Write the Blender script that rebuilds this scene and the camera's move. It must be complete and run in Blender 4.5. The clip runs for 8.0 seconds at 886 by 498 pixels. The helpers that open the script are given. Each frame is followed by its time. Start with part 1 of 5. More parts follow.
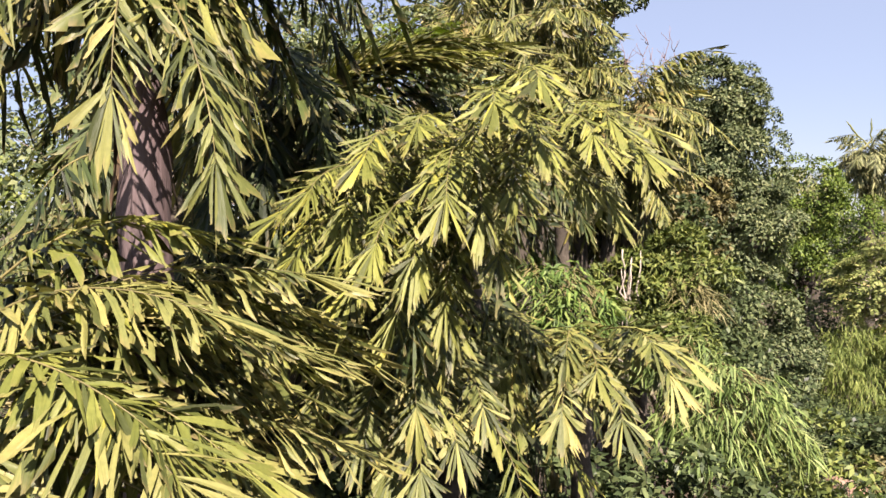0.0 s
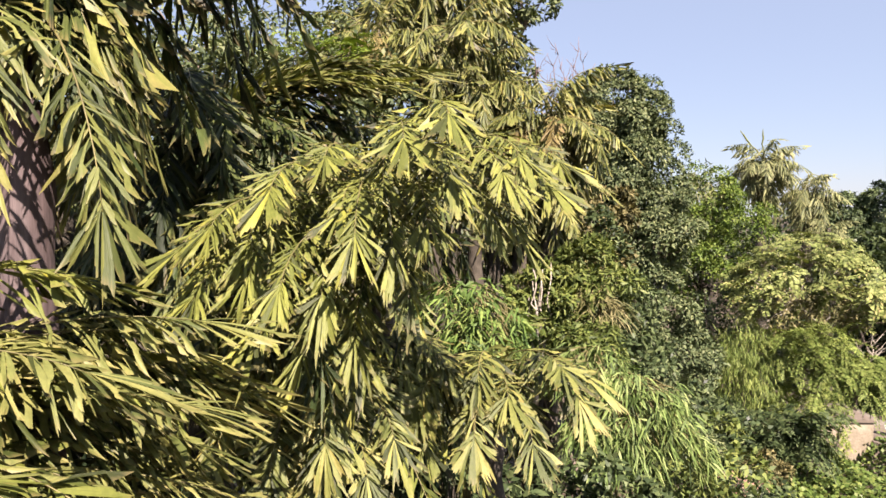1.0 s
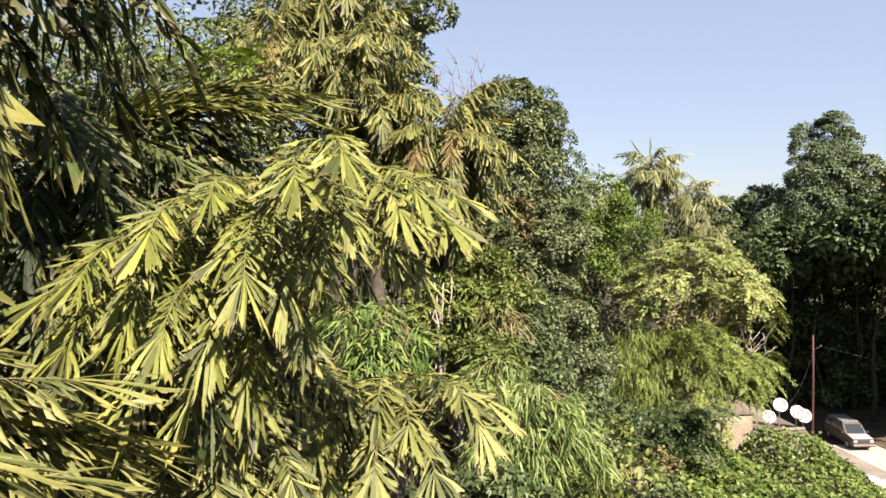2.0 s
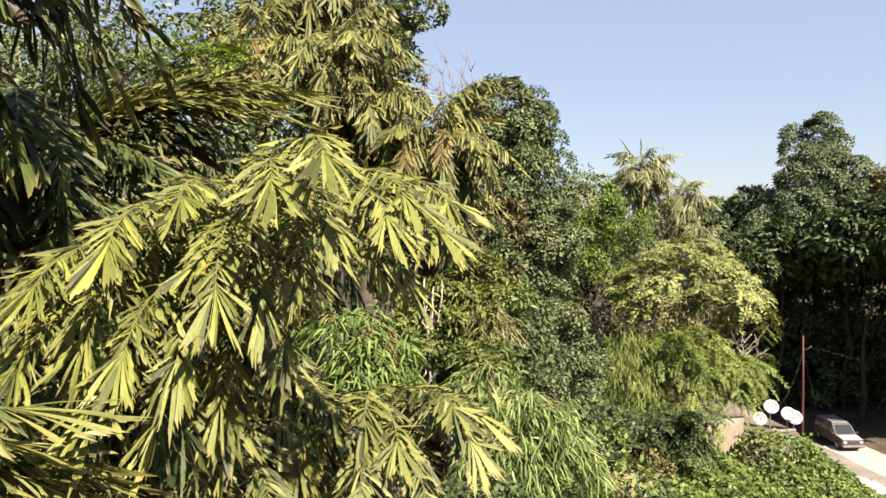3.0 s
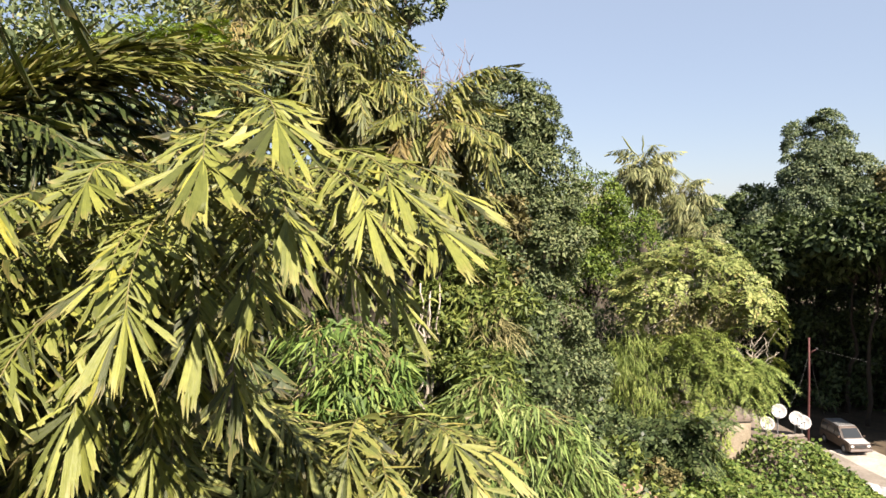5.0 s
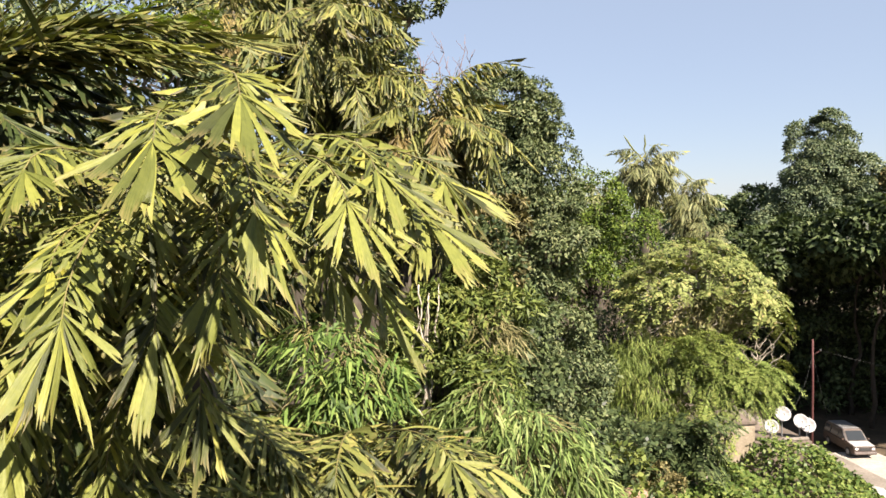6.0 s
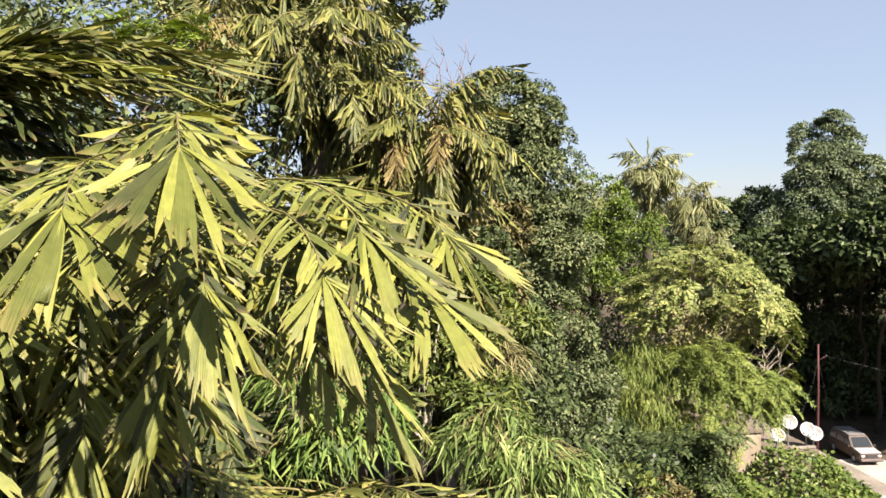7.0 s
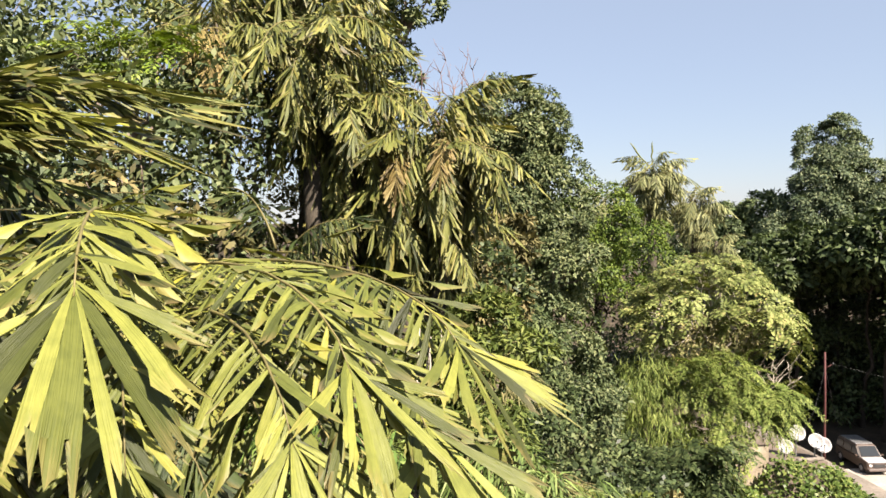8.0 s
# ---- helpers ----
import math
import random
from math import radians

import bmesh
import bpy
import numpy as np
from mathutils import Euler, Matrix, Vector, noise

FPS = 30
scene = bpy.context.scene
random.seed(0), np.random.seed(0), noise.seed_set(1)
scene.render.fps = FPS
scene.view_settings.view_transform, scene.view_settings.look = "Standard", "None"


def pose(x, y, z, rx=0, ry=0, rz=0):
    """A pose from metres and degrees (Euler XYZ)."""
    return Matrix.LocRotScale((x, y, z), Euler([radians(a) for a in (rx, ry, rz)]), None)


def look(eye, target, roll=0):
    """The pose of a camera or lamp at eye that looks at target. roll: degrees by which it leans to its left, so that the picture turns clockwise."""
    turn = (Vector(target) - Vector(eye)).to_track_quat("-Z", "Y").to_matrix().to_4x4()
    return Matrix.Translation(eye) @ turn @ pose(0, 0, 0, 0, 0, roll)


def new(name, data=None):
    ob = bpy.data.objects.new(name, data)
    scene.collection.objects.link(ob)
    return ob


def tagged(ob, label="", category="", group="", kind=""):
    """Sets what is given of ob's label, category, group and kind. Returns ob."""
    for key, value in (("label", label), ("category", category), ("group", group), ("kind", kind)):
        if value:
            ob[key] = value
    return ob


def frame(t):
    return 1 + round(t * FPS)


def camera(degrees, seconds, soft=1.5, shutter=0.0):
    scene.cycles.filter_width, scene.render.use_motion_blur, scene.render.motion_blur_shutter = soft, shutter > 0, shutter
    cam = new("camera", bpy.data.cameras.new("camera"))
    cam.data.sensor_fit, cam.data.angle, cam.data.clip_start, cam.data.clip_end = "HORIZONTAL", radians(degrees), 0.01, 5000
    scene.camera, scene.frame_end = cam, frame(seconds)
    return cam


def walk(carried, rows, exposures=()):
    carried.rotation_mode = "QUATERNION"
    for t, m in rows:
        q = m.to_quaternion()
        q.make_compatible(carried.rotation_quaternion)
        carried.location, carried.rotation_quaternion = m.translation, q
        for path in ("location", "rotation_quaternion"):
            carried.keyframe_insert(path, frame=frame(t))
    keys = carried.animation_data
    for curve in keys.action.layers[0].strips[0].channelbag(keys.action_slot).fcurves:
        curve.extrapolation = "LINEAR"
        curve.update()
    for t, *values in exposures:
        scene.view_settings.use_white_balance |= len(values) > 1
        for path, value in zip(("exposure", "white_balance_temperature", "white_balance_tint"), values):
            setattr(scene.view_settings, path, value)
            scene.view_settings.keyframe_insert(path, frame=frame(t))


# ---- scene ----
SIZE = 1.65                                     # metres to one unit of the plan below
cam = camera(64.1, 8.0, soft=1.55)
PATH = [
    (0, (1.237, -0.399, 10.093), (0.77, 1.544, 10.004), -0.7),
    (0.5, (1.239, -0.368, 10.187), (0.844, 1.591, 10.1), -1.0),
    (1, (1.25, -0.317, 10.276), (1.019, 1.668, 10.183), -0.5),
    (1.5, (1.272, -0.295, 10.387), (1.267, 1.703, 10.297), -0.8),
    (2, (1.28, -0.245, 10.443), (1.323, 1.753, 10.354), -0.9),
    (3.5, (1.282, 0.247, 10.477), (1.363, 2.243, 10.386), -0.8),
    (4, (1.288, 0.489, 10.471), (1.369, 2.486, 10.38), -0.8),
    (4.5, (1.29, 0.69, 10.468), (1.371, 2.686, 10.376), -0.9),
    (6, (1.329, 1.174, 10.438), (1.409, 3.171, 10.348), -0.9),
    (6.5, (1.338, 1.369, 10.46), (1.417, 3.366, 10.37), -0.9),
    (7, (1.346, 1.603, 10.613), (1.425, 3.599, 10.522), -0.9),
    (7.5, (1.337, 1.889, 10.762), (1.418, 3.885, 10.672), -0.9),
    (8, (1.345, 2.047, 10.835), (1.422, 4.044, 10.746), -0.9),
]
walk(cam, [(t, look(Vector(eye) * SIZE, Vector(aim) * SIZE, roll)) for t, eye, aim, roll in PATH], exposures=[(0, 1.90, 6600, 27), (1, 1.88, 6620, 25), (2, 1.85, 6670, 20), (3.5, 1.83, 6720, 18), (8, 1.82, 6720, 18)])

# ---- world and sun ----
SUN_DIR = Vector((0.47, -0.73, 0.0)).normalized()      # compass direction towards the sun
SUN_EL = radians(46)
world = bpy.data.worlds.new("sky")
scene.world = world
world.use_nodes = True
wn = world.node_tree.nodes
sky = wn.new("ShaderNodeTexSky")
sky.sky_type = "NISHITA"
sky.sun_disc = False
sky.sun_elevation = SUN_EL
sky.sun_rotation = math.atan2(SUN_DIR.x, SUN_DIR.y)
sky.air_density, sky.dust_density, sky.ozone_density = 1.0, 0.3, 3.0
wn["Background"].inputs[1].default_value = 0.045
haze = wn.new("ShaderNodeMix")                          # dry-season haze evens out the sky
haze.data_type = "RGBA"
haze.inputs[0].default_value = 0.6
haze.inputs[7].default_value = (3.65, 4.5, 5.45, 1)
world.node_tree.links.new(sky.outputs[0], haze.inputs[6])
world.node_tree.links.new(haze.outputs[2], wn["Background"].inputs[0])
sun = new("sun", bpy.data.lights.new("sun", "SUN"))
sun.data.energy, sun.data.angle, sun.data.color = 5.0, radians(0.6), (1.0, 0.93, 0.80)
to_sun = Vector((SUN_DIR.x * math.cos(SUN_EL), SUN_DIR.y * math.cos(SUN_EL), math.sin(SUN_EL)))
sun.matrix_world = look(to_sun * 60, (0, 0, 0))


# ---- materials ----
def node_material(name):
    m = bpy.data.materials.new(name)
    m.use_nodes = True
    nt = m.node_tree
    return m, nt, nt.nodes["Principled BSDF"], nt.nodes["Material Output"]


def ramp(nt, fac, stops):
    r = nt.nodes.new("ShaderNodeValToRGB")
    e = r.color_ramp.elements
    while len(e) < len(stops):
        e.new(0.5)
    for el, (p, c) in zip(e, stops):
        el.position, el.color = p, (*c, 1)
    nt.links.new(fac, r.inputs[0])
    return r.outputs[0]


def mix_rgb(nt, fac, a, b, kind="MIX"):
    n = nt.nodes.new("ShaderNodeMix")
    n.data_type, n.blend_type = "RGBA", kind
    for sock, v in ((n.inputs[0], fac), (n.inputs[6], a), (n.inputs[7], b)):
        if isinstance(v, bpy.types.NodeSocket):
            nt.links.new(v, sock)
        else:
            sock.default_value = v if isinstance(v, (int, float)) else (*v, 1)
    return n.outputs[2]


def noise_tex(nt, scale, detail=4, rough=0.6, coords="Object", grain=1.0):
    tc = nt.nodes.new("ShaderNodeTexCoord")
    n = nt.nodes.new("ShaderNodeTexNoise")
    n.inputs["Scale"].default_value, n.inputs["Detail"].default_value, n.inputs["Roughness"].default_value = scale, detail, rough
    if grain == 1.0:
        nt.links.new(tc.outputs[coords], n.inputs["Vector"])
    else:                                                # drawn out along the height, as fibre is
        pull = nt.nodes.new("ShaderNodeMapping")
        pull.inputs["Scale"].default_value = (1, 1, grain)
        nt.links.new(tc.outputs[coords], pull.inputs[0])
        nt.links.new(pull.outputs[0], n.inputs["Vector"])
    return n.outputs[0]


def leaf_material(name, stops, through_colour, share=0.3, rough=0.42, patch=1.2, object_random=False, ribbed=False):
    """Leaves: colour varied leaf by leaf and in patches, waxy face, light let through."""
    m, nt, bsdf, out = node_material(name)
    leaf_scale = (0.59, 0.62, 0.54) if ribbed else (0.75, 0.73, 0.76)      # scales every leaf colour to balance sun against sky fill
    stops = [(p, tuple(v * d for v, d in zip(col, leaf_scale))) for p, col in stops]
    share = share * (0.7 if ribbed else 0.6)
    stops = [(0.0, tuple(v * 0.45 for v in stops[0][1])), (0.14, stops[0][1])] + [(max(p, 0.2), col) for p, col in stops[1:]]
    geo = nt.nodes.new("ShaderNodeNewGeometry")
    if object_random:
        info = nt.nodes.new("ShaderNodeObjectInfo")
        pick = nt.nodes.new("ShaderNodeMath")
        pick.operation = "FRACT"
        add = nt.nodes.new("ShaderNodeMath")
        nt.links.new(info.outputs["Random"], add.inputs[0])
        nt.links.new(geo.outputs["Random Per Island"], add.inputs[1])
        nt.links.new(add.outputs[0], pick.inputs[0])
        rnd = pick.outputs[0]
    else:
        rnd = geo.outputs["Random Per Island"]
    col = ramp(nt, rnd, stops)
    big = noise_tex(nt, patch, 3)
    shade = ramp(nt, big, [(0.3, (0.72, 0.76, 0.7)), (0.7, (1.2, 1.15, 1.05))])
    col = mix_rgb(nt, 1.0, col, shade, "MULTIPLY")
    fine = noise_tex(nt, 45, 3)
    blot = ramp(nt, fine, [(0.35, (0.85, 0.86, 0.8)), (0.65, (1.08, 1.06, 1.0))])
    col = mix_rgb(nt, 1.0, col, blot, "MULTIPLY")
    if ribbed:
        uv = nt.nodes.new("ShaderNodeUVMap")
        stretch = nt.nodes.new("ShaderNodeMapping")
        stretch.inputs["Scale"].default_value = (9.0, 0.7, 1.0)
        nt.links.new(uv.outputs[0], stretch.inputs[0])
        ribs = nt.nodes.new("ShaderNodeTexNoise")
        ribs.inputs["Scale"].default_value, ribs.inputs["Detail"].default_value = 2.2, 3
        nt.links.new(stretch.outputs[0], ribs.inputs["Vector"])
        col = mix_rgb(nt, 1.0, col, ramp(nt, ribs.outputs[0], [(0.32, (0.8, 0.82, 0.76)), (0.5, (1.0, 1.0, 1.0)), (0.7, (1.12, 1.1, 1.02))]), "MULTIPLY")
        split = nt.nodes.new("ShaderNodeSeparateXYZ")
        nt.links.new(uv.outputs[0], split.inputs[0])
        edge = nt.nodes.new("ShaderNodeMath")
        edge.operation = "MULTIPLY_ADD"
        nt.links.new(ribs.outputs[0], edge.inputs[0])
        edge.inputs[1].default_value = 0.5
        nt.links.new(split.outputs[1], edge.inputs[2])
        worn = nt.nodes.new("ShaderNodeMapRange")
        worn.inputs["From Min"].default_value, worn.inputs["From Max"].default_value = 1.12, 1.30
        worn.inputs["To Max"].default_value = 0.4
        nt.links.new(edge.outputs[0], worn.inputs["Value"])
        col = mix_rgb(nt, worn.outputs[0], col, (0.24, 0.17, 0.07))
        bp = nt.nodes.new("ShaderNodeBump")
        bp.inputs["Strength"].default_value, bp.inputs["Distance"].default_value = 0.6, 0.006
        nt.links.new(ribs.outputs[0], bp.inputs["Height"])
        nt.links.new(bp.outputs[0], bsdf.inputs["Normal"])
    nt.links.new(col, bsdf.inputs["Base Color"])
    bsdf.inputs["Roughness"].default_value = rough
    bsdf.inputs["Specular IOR Level"].default_value = 0.3 if ribbed else 0.15
    tr = nt.nodes.new("ShaderNodeBsdfTranslucent")
    tcol = mix_rgb(nt, 1.0, col, through_colour, "MULTIPLY")
    nt.links.new(tcol, tr.inputs[0])
    mx = nt.nodes.new("ShaderNodeMixShader")
    mx.inputs[0].default_value = share
    nt.links.new(bsdf.outputs[0], mx.inputs[1])
    nt.links.new(tr.outputs[0], mx.inputs[2])
    nt.links.new(mx.outputs[0], out.inputs[0])
    return m


def rough_material(name, stops, scale, rough=0.9, bump=0.3, fine=12, metal=0.0, spec=0.3, grain=1.0):
    m, nt, bsdf, out = node_material(name)
    a = noise_tex(nt, scale, 6, 0.65, grain=grain)
    b = noise_tex(nt, scale * fine, 4, 0.7, grain=grain)
    col = ramp(nt, a, stops)
    col = mix_rgb(nt, 1.0, col, ramp(nt, b, [(0.3, (0.75, 0.75, 0.75)), (0.7, (1.2, 1.2, 1.2))]), "MULTIPLY")
    nt.links.new(col, bsdf.inputs["Base Color"])
    bsdf.inputs["Roughness"].default_value, bsdf.inputs["Metallic"].default_value = rough, metal
    bsdf.inputs["Specular IOR Level"].default_value = spec
    if bump:
        bp = nt.nodes.new("ShaderNodeBump")
        bp.inputs["Strength"].default_value, bp.inputs["Distance"].default_value = bump, 0.02
        nt.links.new(b, bp.inputs["Height"])
        nt.links.new(bp.outputs[0], bsdf.inputs["Normal"])
    return m


PALM_NEAR = leaf_material("palm_leaf_yellow_green", [(0.0, (0.085, 0.10, 0.028)), (0.3, (0.175, 0.195, 0.052)), (0.75, (0.27, 0.285, 0.082)), (0.94, (0.325, 0.335, 0.09)), (1.0, (0.42, 0.38, 0.065))], (1.0, 1.0, 0.5), 0.22, 0.5, 1.5, True, True)
PALM_YELLOW = leaf_material("palm_leaf_golden", [(0.0, (0.15, 0.17, 0.06)), (0.4, (0.29, 0.295, 0.115)), (1.0, (0.40, 0.365, 0.15))], (1.0, 1.0, 0.45), 0.22, 0.5, 1.5, True, True)
# shaded copy of the palm leaf: dimness among fronds put into the colour
PALM_SHADED = leaf_material("palm_leaf_shaded_green", [(0.0, (0.03, 0.046, 0.016)), (0.5, (0.066, 0.095, 0.031)), (1.0, (0.165, 0.185, 0.064))], (0.9, 1.0, 0.45), 0.18, 0.5, 1.5, True, True)
PALM_MID = leaf_material("palm_leaf_olive", [(0.0, (0.09, 0.11, 0.035)), (0.5, (0.21, 0.225, 0.075)), (0.92, (0.35, 0.345, 0.12)), (1.0, (0.44, 0.36, 0.13))], (1.0, 1.0, 0.5), 0.22, 0.5, 1.0, True, True)
# paler, greyer palm leaf; haze over the distance is in its colour
PALM_FAR = leaf_material("palm_leaf_hazed_green", [(0.0, (0.13, 0.15, 0.08)), (0.5, (0.29, 0.31, 0.165)), (1.0, (0.47, 0.465, 0.26))], (1.0, 1.0, 0.6), 0.25, 0.6, 1.0, True, True)
SHEATH = leaf_material("leaf_sheath_shaded_brown", [(0.0, (0.05, 0.03, 0.022)), (0.6, (0.12, 0.075, 0.05)), (1.0, (0.30, 0.22, 0.15))], (1.0, 0.8, 0.5), 0.05, 0.7, 1.0, True, True)
PALM_DRY = leaf_material("palm_leaf_dry", [(0.0, (0.22, 0.15, 0.065)), (0.6, (0.32, 0.235, 0.10)), (1.0, (0.42, 0.33, 0.15))], (1.0, 0.8, 0.5), 0.2, 0.6, 1.0, True, True)
RACHIS = rough_material("palm_rib", [(0.3, (0.08, 0.07, 0.03)), (0.7, (0.2, 0.17, 0.06))], 3, 0.5, 0.1)
PALM_BARK = rough_material("palm_trunk_fibre", [(0.3, (0.028, 0.018, 0.016)), (0.5, (0.075, 0.053, 0.05)), (0.72, (0.16, 0.125, 0.12))], 5, 0.85, 0.9, 5, grain=0.10)
# darkened palm bark that sinks trunks into the dimness behind the fronds
SHADED_PALM_BARK = rough_material("shaded_palm_trunk", [(0.3, (0.03, 0.025, 0.018)), (0.7, (0.095, 0.08, 0.06))], 4, 0.95, 0.6)
# near-black copy of the bark; tree shade is put into its colour
SHADED_BARK = rough_material("shaded_bark", [(0.3, (0.018, 0.014, 0.010)), (0.7, (0.045, 0.035, 0.026))], 4, 0.95, 0.5)
BARK = rough_material("bark", [(0.3, (0.09, 0.07, 0.05)), (0.7, (0.22, 0.18, 0.14))], 4, 0.95, 0.7)
PALE_BARK = rough_material("pale_twig", [(0.3, (0.28, 0.24, 0.19)), (0.7, (0.46, 0.41, 0.34))], 5, 0.9, 0.4)
TWIG = rough_material("red_brown_twig", [(0.3, (0.10, 0.06, 0.055)), (0.7, (0.22, 0.15, 0.13))], 5, 0.9, 0.3)
LEAF_DARK = leaf_material("leaf_dark_green", [(0.0, (0.066, 0.098, 0.046)), (0.6, (0.135, 0.178, 0.086)), (1.0, (0.25, 0.285, 0.145))], (0.9, 1.0, 0.45), 0.22, 0.55, 0.5)
LEAF_DEEP = leaf_material("leaf_deep_green", [(0.0, (0.055, 0.088, 0.044)), (0.6, (0.125, 0.175, 0.084)), (1.0, (0.22, 0.275, 0.135))], (0.9, 1.0, 0.5), 0.2, 0.55, 0.4)
LEAF_BRIGHT = leaf_material("leaf_bright_green", [(0.0, (0.065, 0.118, 0.022)), (0.6, (0.128, 0.20, 0.038)), (1.0, (0.215, 0.285, 0.062))], (1.0, 1.0, 0.4), 0.3, 0.5, 0.6)
LEAF_YELLOW = leaf_material("leaf_yellow_green", [(0.0, (0.13, 0.18, 0.04)), (0.5, (0.25, 0.32, 0.075)), (1.0, (0.39, 0.43, 0.13))], (1.0, 1.0, 0.45), 0.3, 0.55, 0.6)
LEAF_MID = leaf_material("leaf_mid_green", [(0.0, (0.07, 0.105, 0.028)), (0.5, (0.14, 0.19, 0.05)), (1.0, (0.24, 0.28, 0.085))], (1.0, 1.0, 0.45), 0.25, 0.5, 0.8)
LEAF_OLIVE = leaf_material("leaf_olive_brown", [(0.0, (0.10, 0.10, 0.042)), (0.6, (0.195, 0.18, 0.08)), (1.0, (0.30, 0.26, 0.13))], (1.0, 0.95, 0.5), 0.22, 0.55, 0.6)
LEAF_GRASS = leaf_material("leaf_lance_green", [(0.0, (0.09, 0.15, 0.042)), (0.6, (0.195, 0.285, 0.088)), (1.0, (0.33, 0.40, 0.165))], (1.0, 1.0, 0.45), 0.25, 0.55, 0.8)
LEAF_FEATHER = leaf_material("leaf_feathery_green", [(0.0, (0.105, 0.16, 0.036)), (0.5, (0.21, 0.29, 0.075)), (1.0, (0.33, 0.39, 0.13))], (1.0, 1.0, 0.45), 0.3, 0.55, 0.8)
LEAF_LANCE = leaf_material("leaf_vivid_green", [(0.0, (0.06, 0.115, 0.03)), (0.6, (0.135, 0.225, 0.055)), (1.0, (0.25, 0.33, 0.10))], (1.0, 1.0, 0.45), 0.3, 0.5, 0.8)
# low leaf colour that stands in for shade under and between the trees
LEAF_SHADED = leaf_material("leaf_shaded_green", [(0.0, (0.034, 0.054, 0.024)), (0.6, (0.078, 0.115, 0.05)), (1.0, (0.16, 0.205, 0.09))], (0.9, 1.0, 0.5), 0.2, 0.42, 0.5)
LEAF_STRAW = leaf_material("leaf_straw", [(0.0, (0.16, 0.165, 0.075)), (0.6, (0.26, 0.25, 0.12)), (1.0, (0.37, 0.34, 0.18))], (1.0, 0.9, 0.6), 0.25, 0.6, 0.8)
# greyed green: distance haze mixed into the far leaf colour
LEAF_FAR = leaf_material("leaf_far_hazed_green", [(0.0, (0.10, 0.14, 0.09)), (1.0, (0.19, 0.22, 0.15))], (1.0, 1.0, 0.6), 0.2, 0.6, 0.1)


# ---- mesh helpers ----
def mesh_from(name, verts, faces):
    me = bpy.data.meshes.new(name)
    me.from_pydata([tuple(v) for v in verts], [], faces)
    me.update()
    return me


def quads_mesh(name, verts):
    """A mesh of separate four-cornered pieces from an (n, 4, 3) array."""
    n = len(verts)
    me = bpy.data.meshes.new(name)
    me.vertices.add(4 * n)
    me.vertices.foreach_set("co", np.ascontiguousarray(verts, dtype=np.float32).ravel())
    me.loops.add(4 * n)
    me.loops.foreach_set("vertex_index", np.arange(4 * n, dtype=np.int32))
    me.polygons.add(n)
    me.polygons.foreach_set("loop_start", np.arange(0, 4 * n, 4, dtype=np.int32))
    me.update(calc_edges=True)
    me.validate()
    return me


def lay_uv(me, uvs):
    """Writes one (u, v) a vertex as the mesh's map."""
    per = np.zeros((len(me.vertices), 2), dtype=np.float32)
    per[:len(uvs)] = uvs
    idx = np.empty(len(me.loops), dtype=np.int32)
    me.loops.foreach_get("vertex_index", idx)
    me.uv_layers.new(name="leaf").data.foreach_set("uv", per[idx].ravel())
    return me


def part(name, me, material, parent=None, label="", kind="", m=None):
    """One mesh object, under a thing or a part, in its parent's space."""
    if isinstance(me, bmesh.types.BMesh):
        b, me = me, bpy.data.meshes.new(name)
        b.to_mesh(me)
        b.free()
    if material and not me.materials:
        me.materials.append(material)
    ob = new(name, me)
    if parent:
        ob.parent = parent
    if m is not None:
        ob.matrix_local = m
    return tagged(ob, label, kind=kind)


def thing(name, place, label, category, group="", kind=""):
    ob = new(name)
    ob.location = place
    return tagged(ob, label, category, group, kind)


def smooth(me):
    me.polygons.foreach_set("use_smooth", [True] * len(me.polygons))
    return me


def tube(points, radii, sides=8, verts=None, faces=None):
    """A tapered tube along points, appended to verts and faces."""
    verts = [] if verts is None else verts
    faces = [] if faces is None else faces
    start = len(verts)
    pts = [Vector(p) for p in points]
    for i, p in enumerate(pts):
        t = (pts[min(i + 1, len(pts) - 1)] - pts[max(i - 1, 0)]).normalized()
        a = t.cross(Vector((0.31, 0.93, 0.17))).normalized()
        b = t.cross(a)
        for k in range(sides):
            w = 2 * math.pi * k / sides
            verts.append(p + (a * math.cos(w) + b * math.sin(w)) * radii[i])
    for i in range(len(pts) - 1):
        for k in range(sides):
            q, r = start + i * sides + k, start + i * sides + (k + 1) % sides
            faces.append((q, r, r + sides, q + sides))
    faces.append(tuple(start + k for k in reversed(range(sides))))
    faces.append(tuple(start + (len(pts) - 1) * sides + k for k in range(sides)))
    return verts, faces


def bend(a, b, c, d, n):
    """Points along a cubic curve."""
    out = []
    for i in range(n + 1):
        t = i / n
        u = 1 - t
        out.append(a * u ** 3 + b * 3 * u * u * t + c * 3 * u * t * t + d * t ** 3)
    return out


def wander(rng, a, b, n, amount):
    """A crooked line from a to b."""
    a, b = Vector(a), Vector(b)
    out = []
    for i in range(n + 1):
        f = i / n
        k = amount * math.sin(math.pi * f)
        out.append(a.lerp(b, f) + Vector((rng.uniform(-k, k), rng.uniform(-k, k), rng.uniform(-k, k) * 0.5)))
    return out


